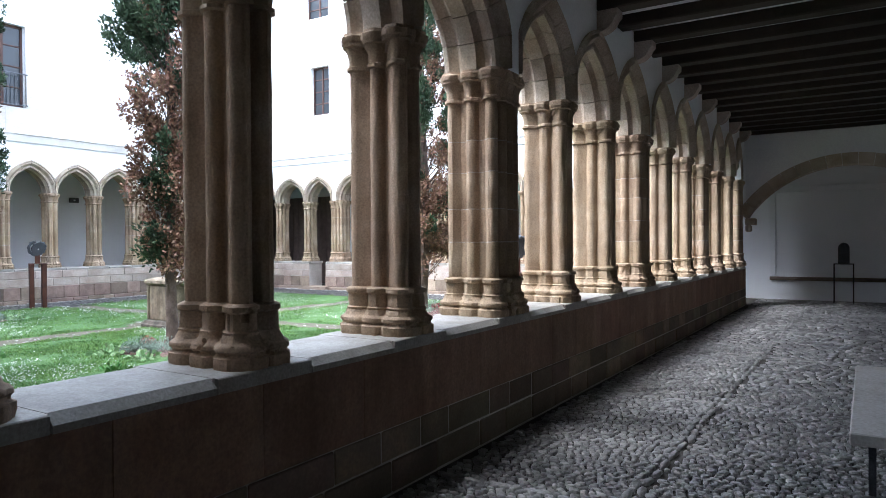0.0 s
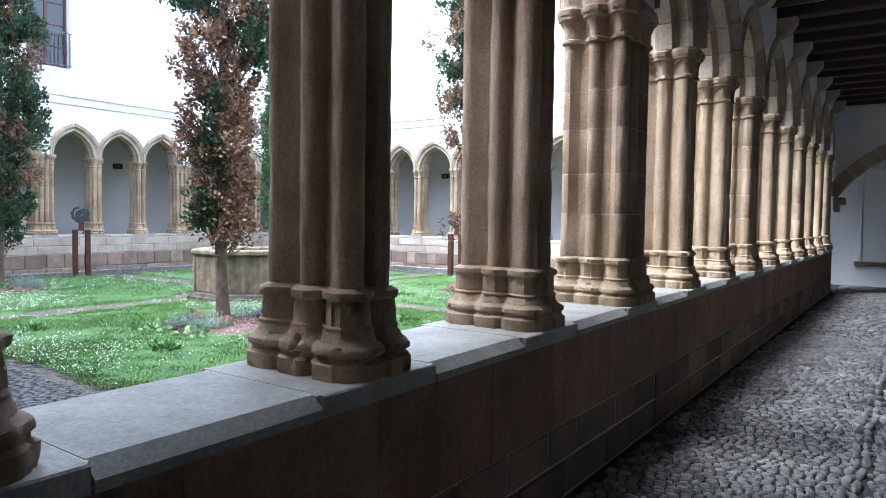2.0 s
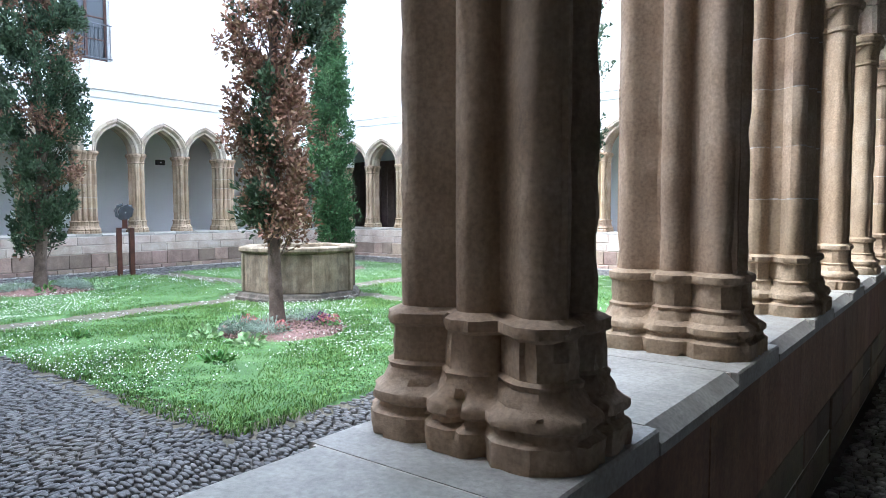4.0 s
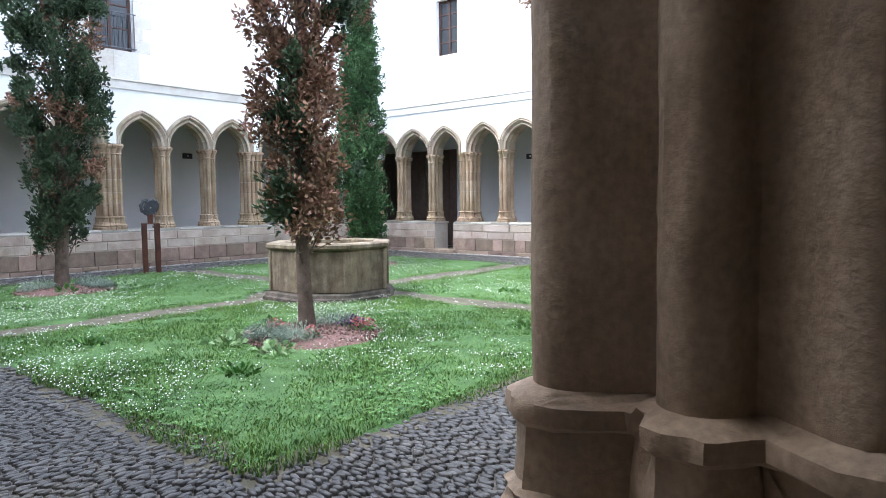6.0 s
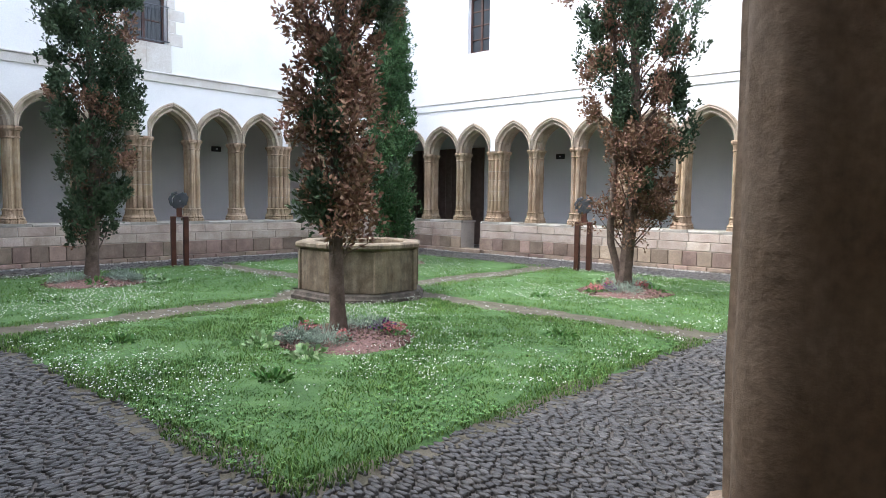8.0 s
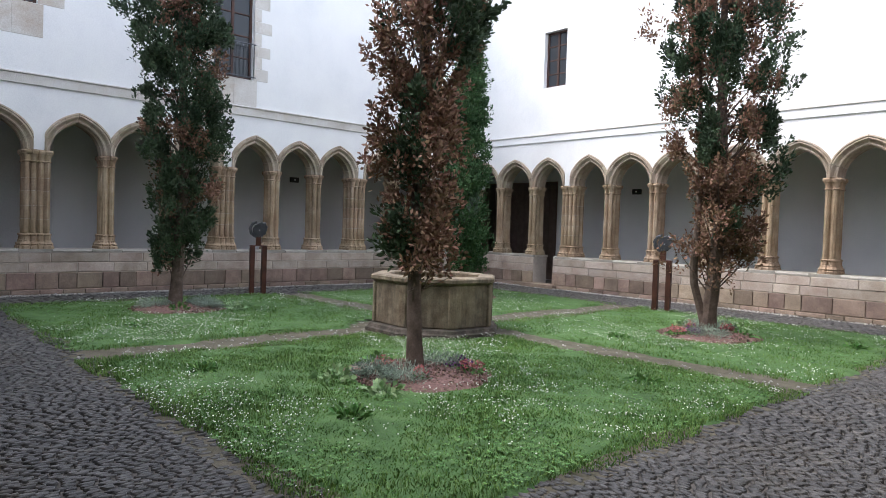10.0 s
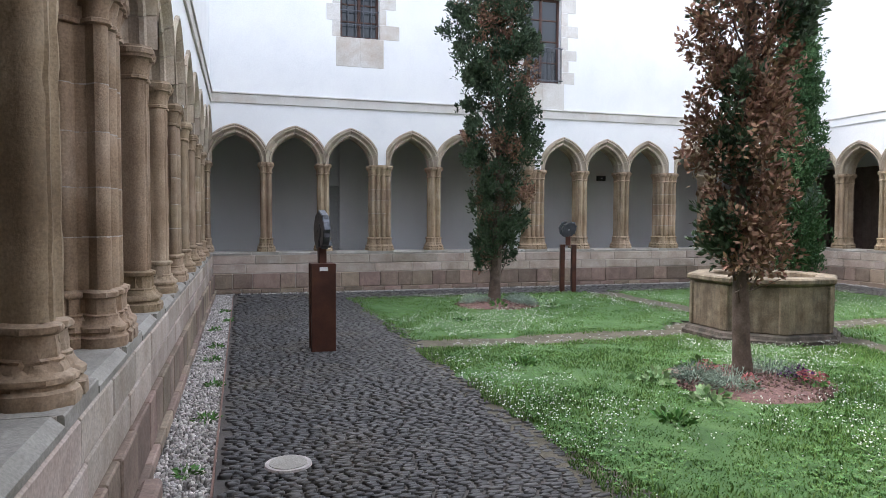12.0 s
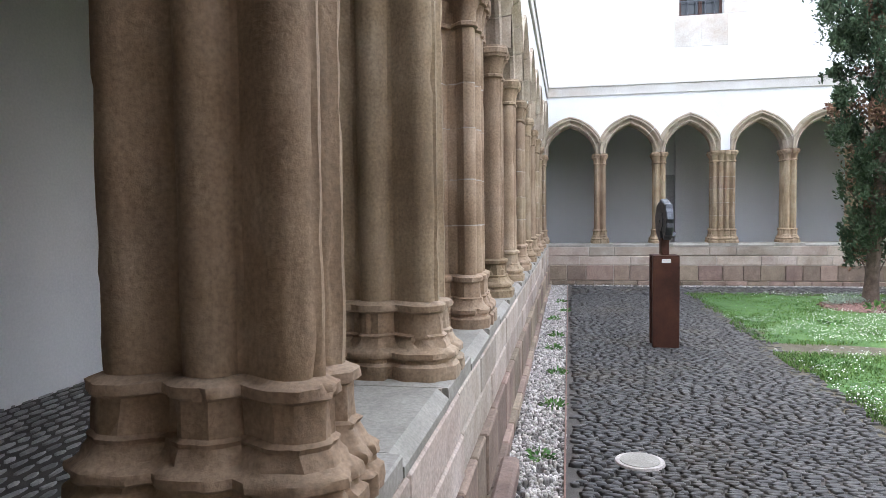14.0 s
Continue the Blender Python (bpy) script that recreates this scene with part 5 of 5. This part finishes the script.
def stand(x, y, turn, card, form, spin):
    st = empty("corten_plinth", pose(x, y, 0, 0, 0, turn))
    tagged(st, "rust-brown corten steel plinth of two upright plates on the cobbles", "plinth", "sculpture plinths")
    plate = Geo().box(-0.15, -0.05, 0, 0.15, 0.05, 1.07, 0.004).mesh("plate", CORTEN)
    piece("plate", plate, st, pose(0, -0.13, 0))
    piece("plate", plate, st, pose(0, 0.13, 0))
    piece("top", Geo().box(-0.15, -0.18, 1.07, 0.15, 0.18, 1.085, 0.003).mesh("plinth_top", CORTEN), st)
    if card:
        piece("label_card", Geo().box(-0.05, -0.184, 1.0, 0.05, -0.181, 1.045).mesh("label_card", WHITE), st, None, "small white title card")
    sc = empty("iron_sculpture", pose(x, y, 1.085, 0, 0, spin))
    tagged(sc, "abstract dark iron sculpture of overlapping rings on a plinth", "sculpture", "iron sculptures")
    piece("foot", Geo().box(-0.055, -0.045, 0, 0.055, 0.045, 0.2, 0.006).mesh("sculpture_foot", CORTEN), sc)
    cz = pose(0, 0, 0.4)
    if form == "wheel":
        piece("ring", disc(0.25, 0.09, 0.09, (-60, 265)).mesh("ring", IRON), sc, cz)
        piece("hub", disc(0.12, 0.11, 0.02, (0, 359.9)).mesh("hub", IRON), sc, cz)
        piece("band", disc(0.2, 0.05, 0.15, (100, 300)).mesh("band", IRON), sc, pose(0.02, 0.075, 0.4))
    else:
        piece("ring", disc(0.19, 0.1, 0.13, (95, 285)).mesh("ring", IRON), sc, pose(-0.02, 0, 0.36))
        piece("core_disc", disc(0.15, 0.07, 0.015, (0, 359.9)).mesh("core_disc", IRON), sc, pose(0.02, 0.0, 0.34))
        piece("band", disc(0.12, 0.12, 0.05, (-120, 130)).mesh("band", IRON), sc, pose(0.07, 0.02, 0.4))
        piece("blade", Geo().box(0.05, -0.03, 0.26, 0.16, 0.035, 0.52, 0.012).mesh("blade", IRON), sc)
    return st


stand(-10.85, 2.59, 90, True, "wheel", 8)
stand(-16.4, 8.83, -22, False, "hook", 60)
stand(-3.70, 9.0, 0, False, "hook", 60)
stand(-9.8, 14.75, -66, False, "hook", 20)


tagged(piece("foot_stone", mesh_of("foot_stone", *box_geo(-6.5, BY + 0.36, 0, -5.4, BY + 0.47, 0.13, 0.02), PLINTH)), "long weathered kerb stone at the parapet foot", "stone")
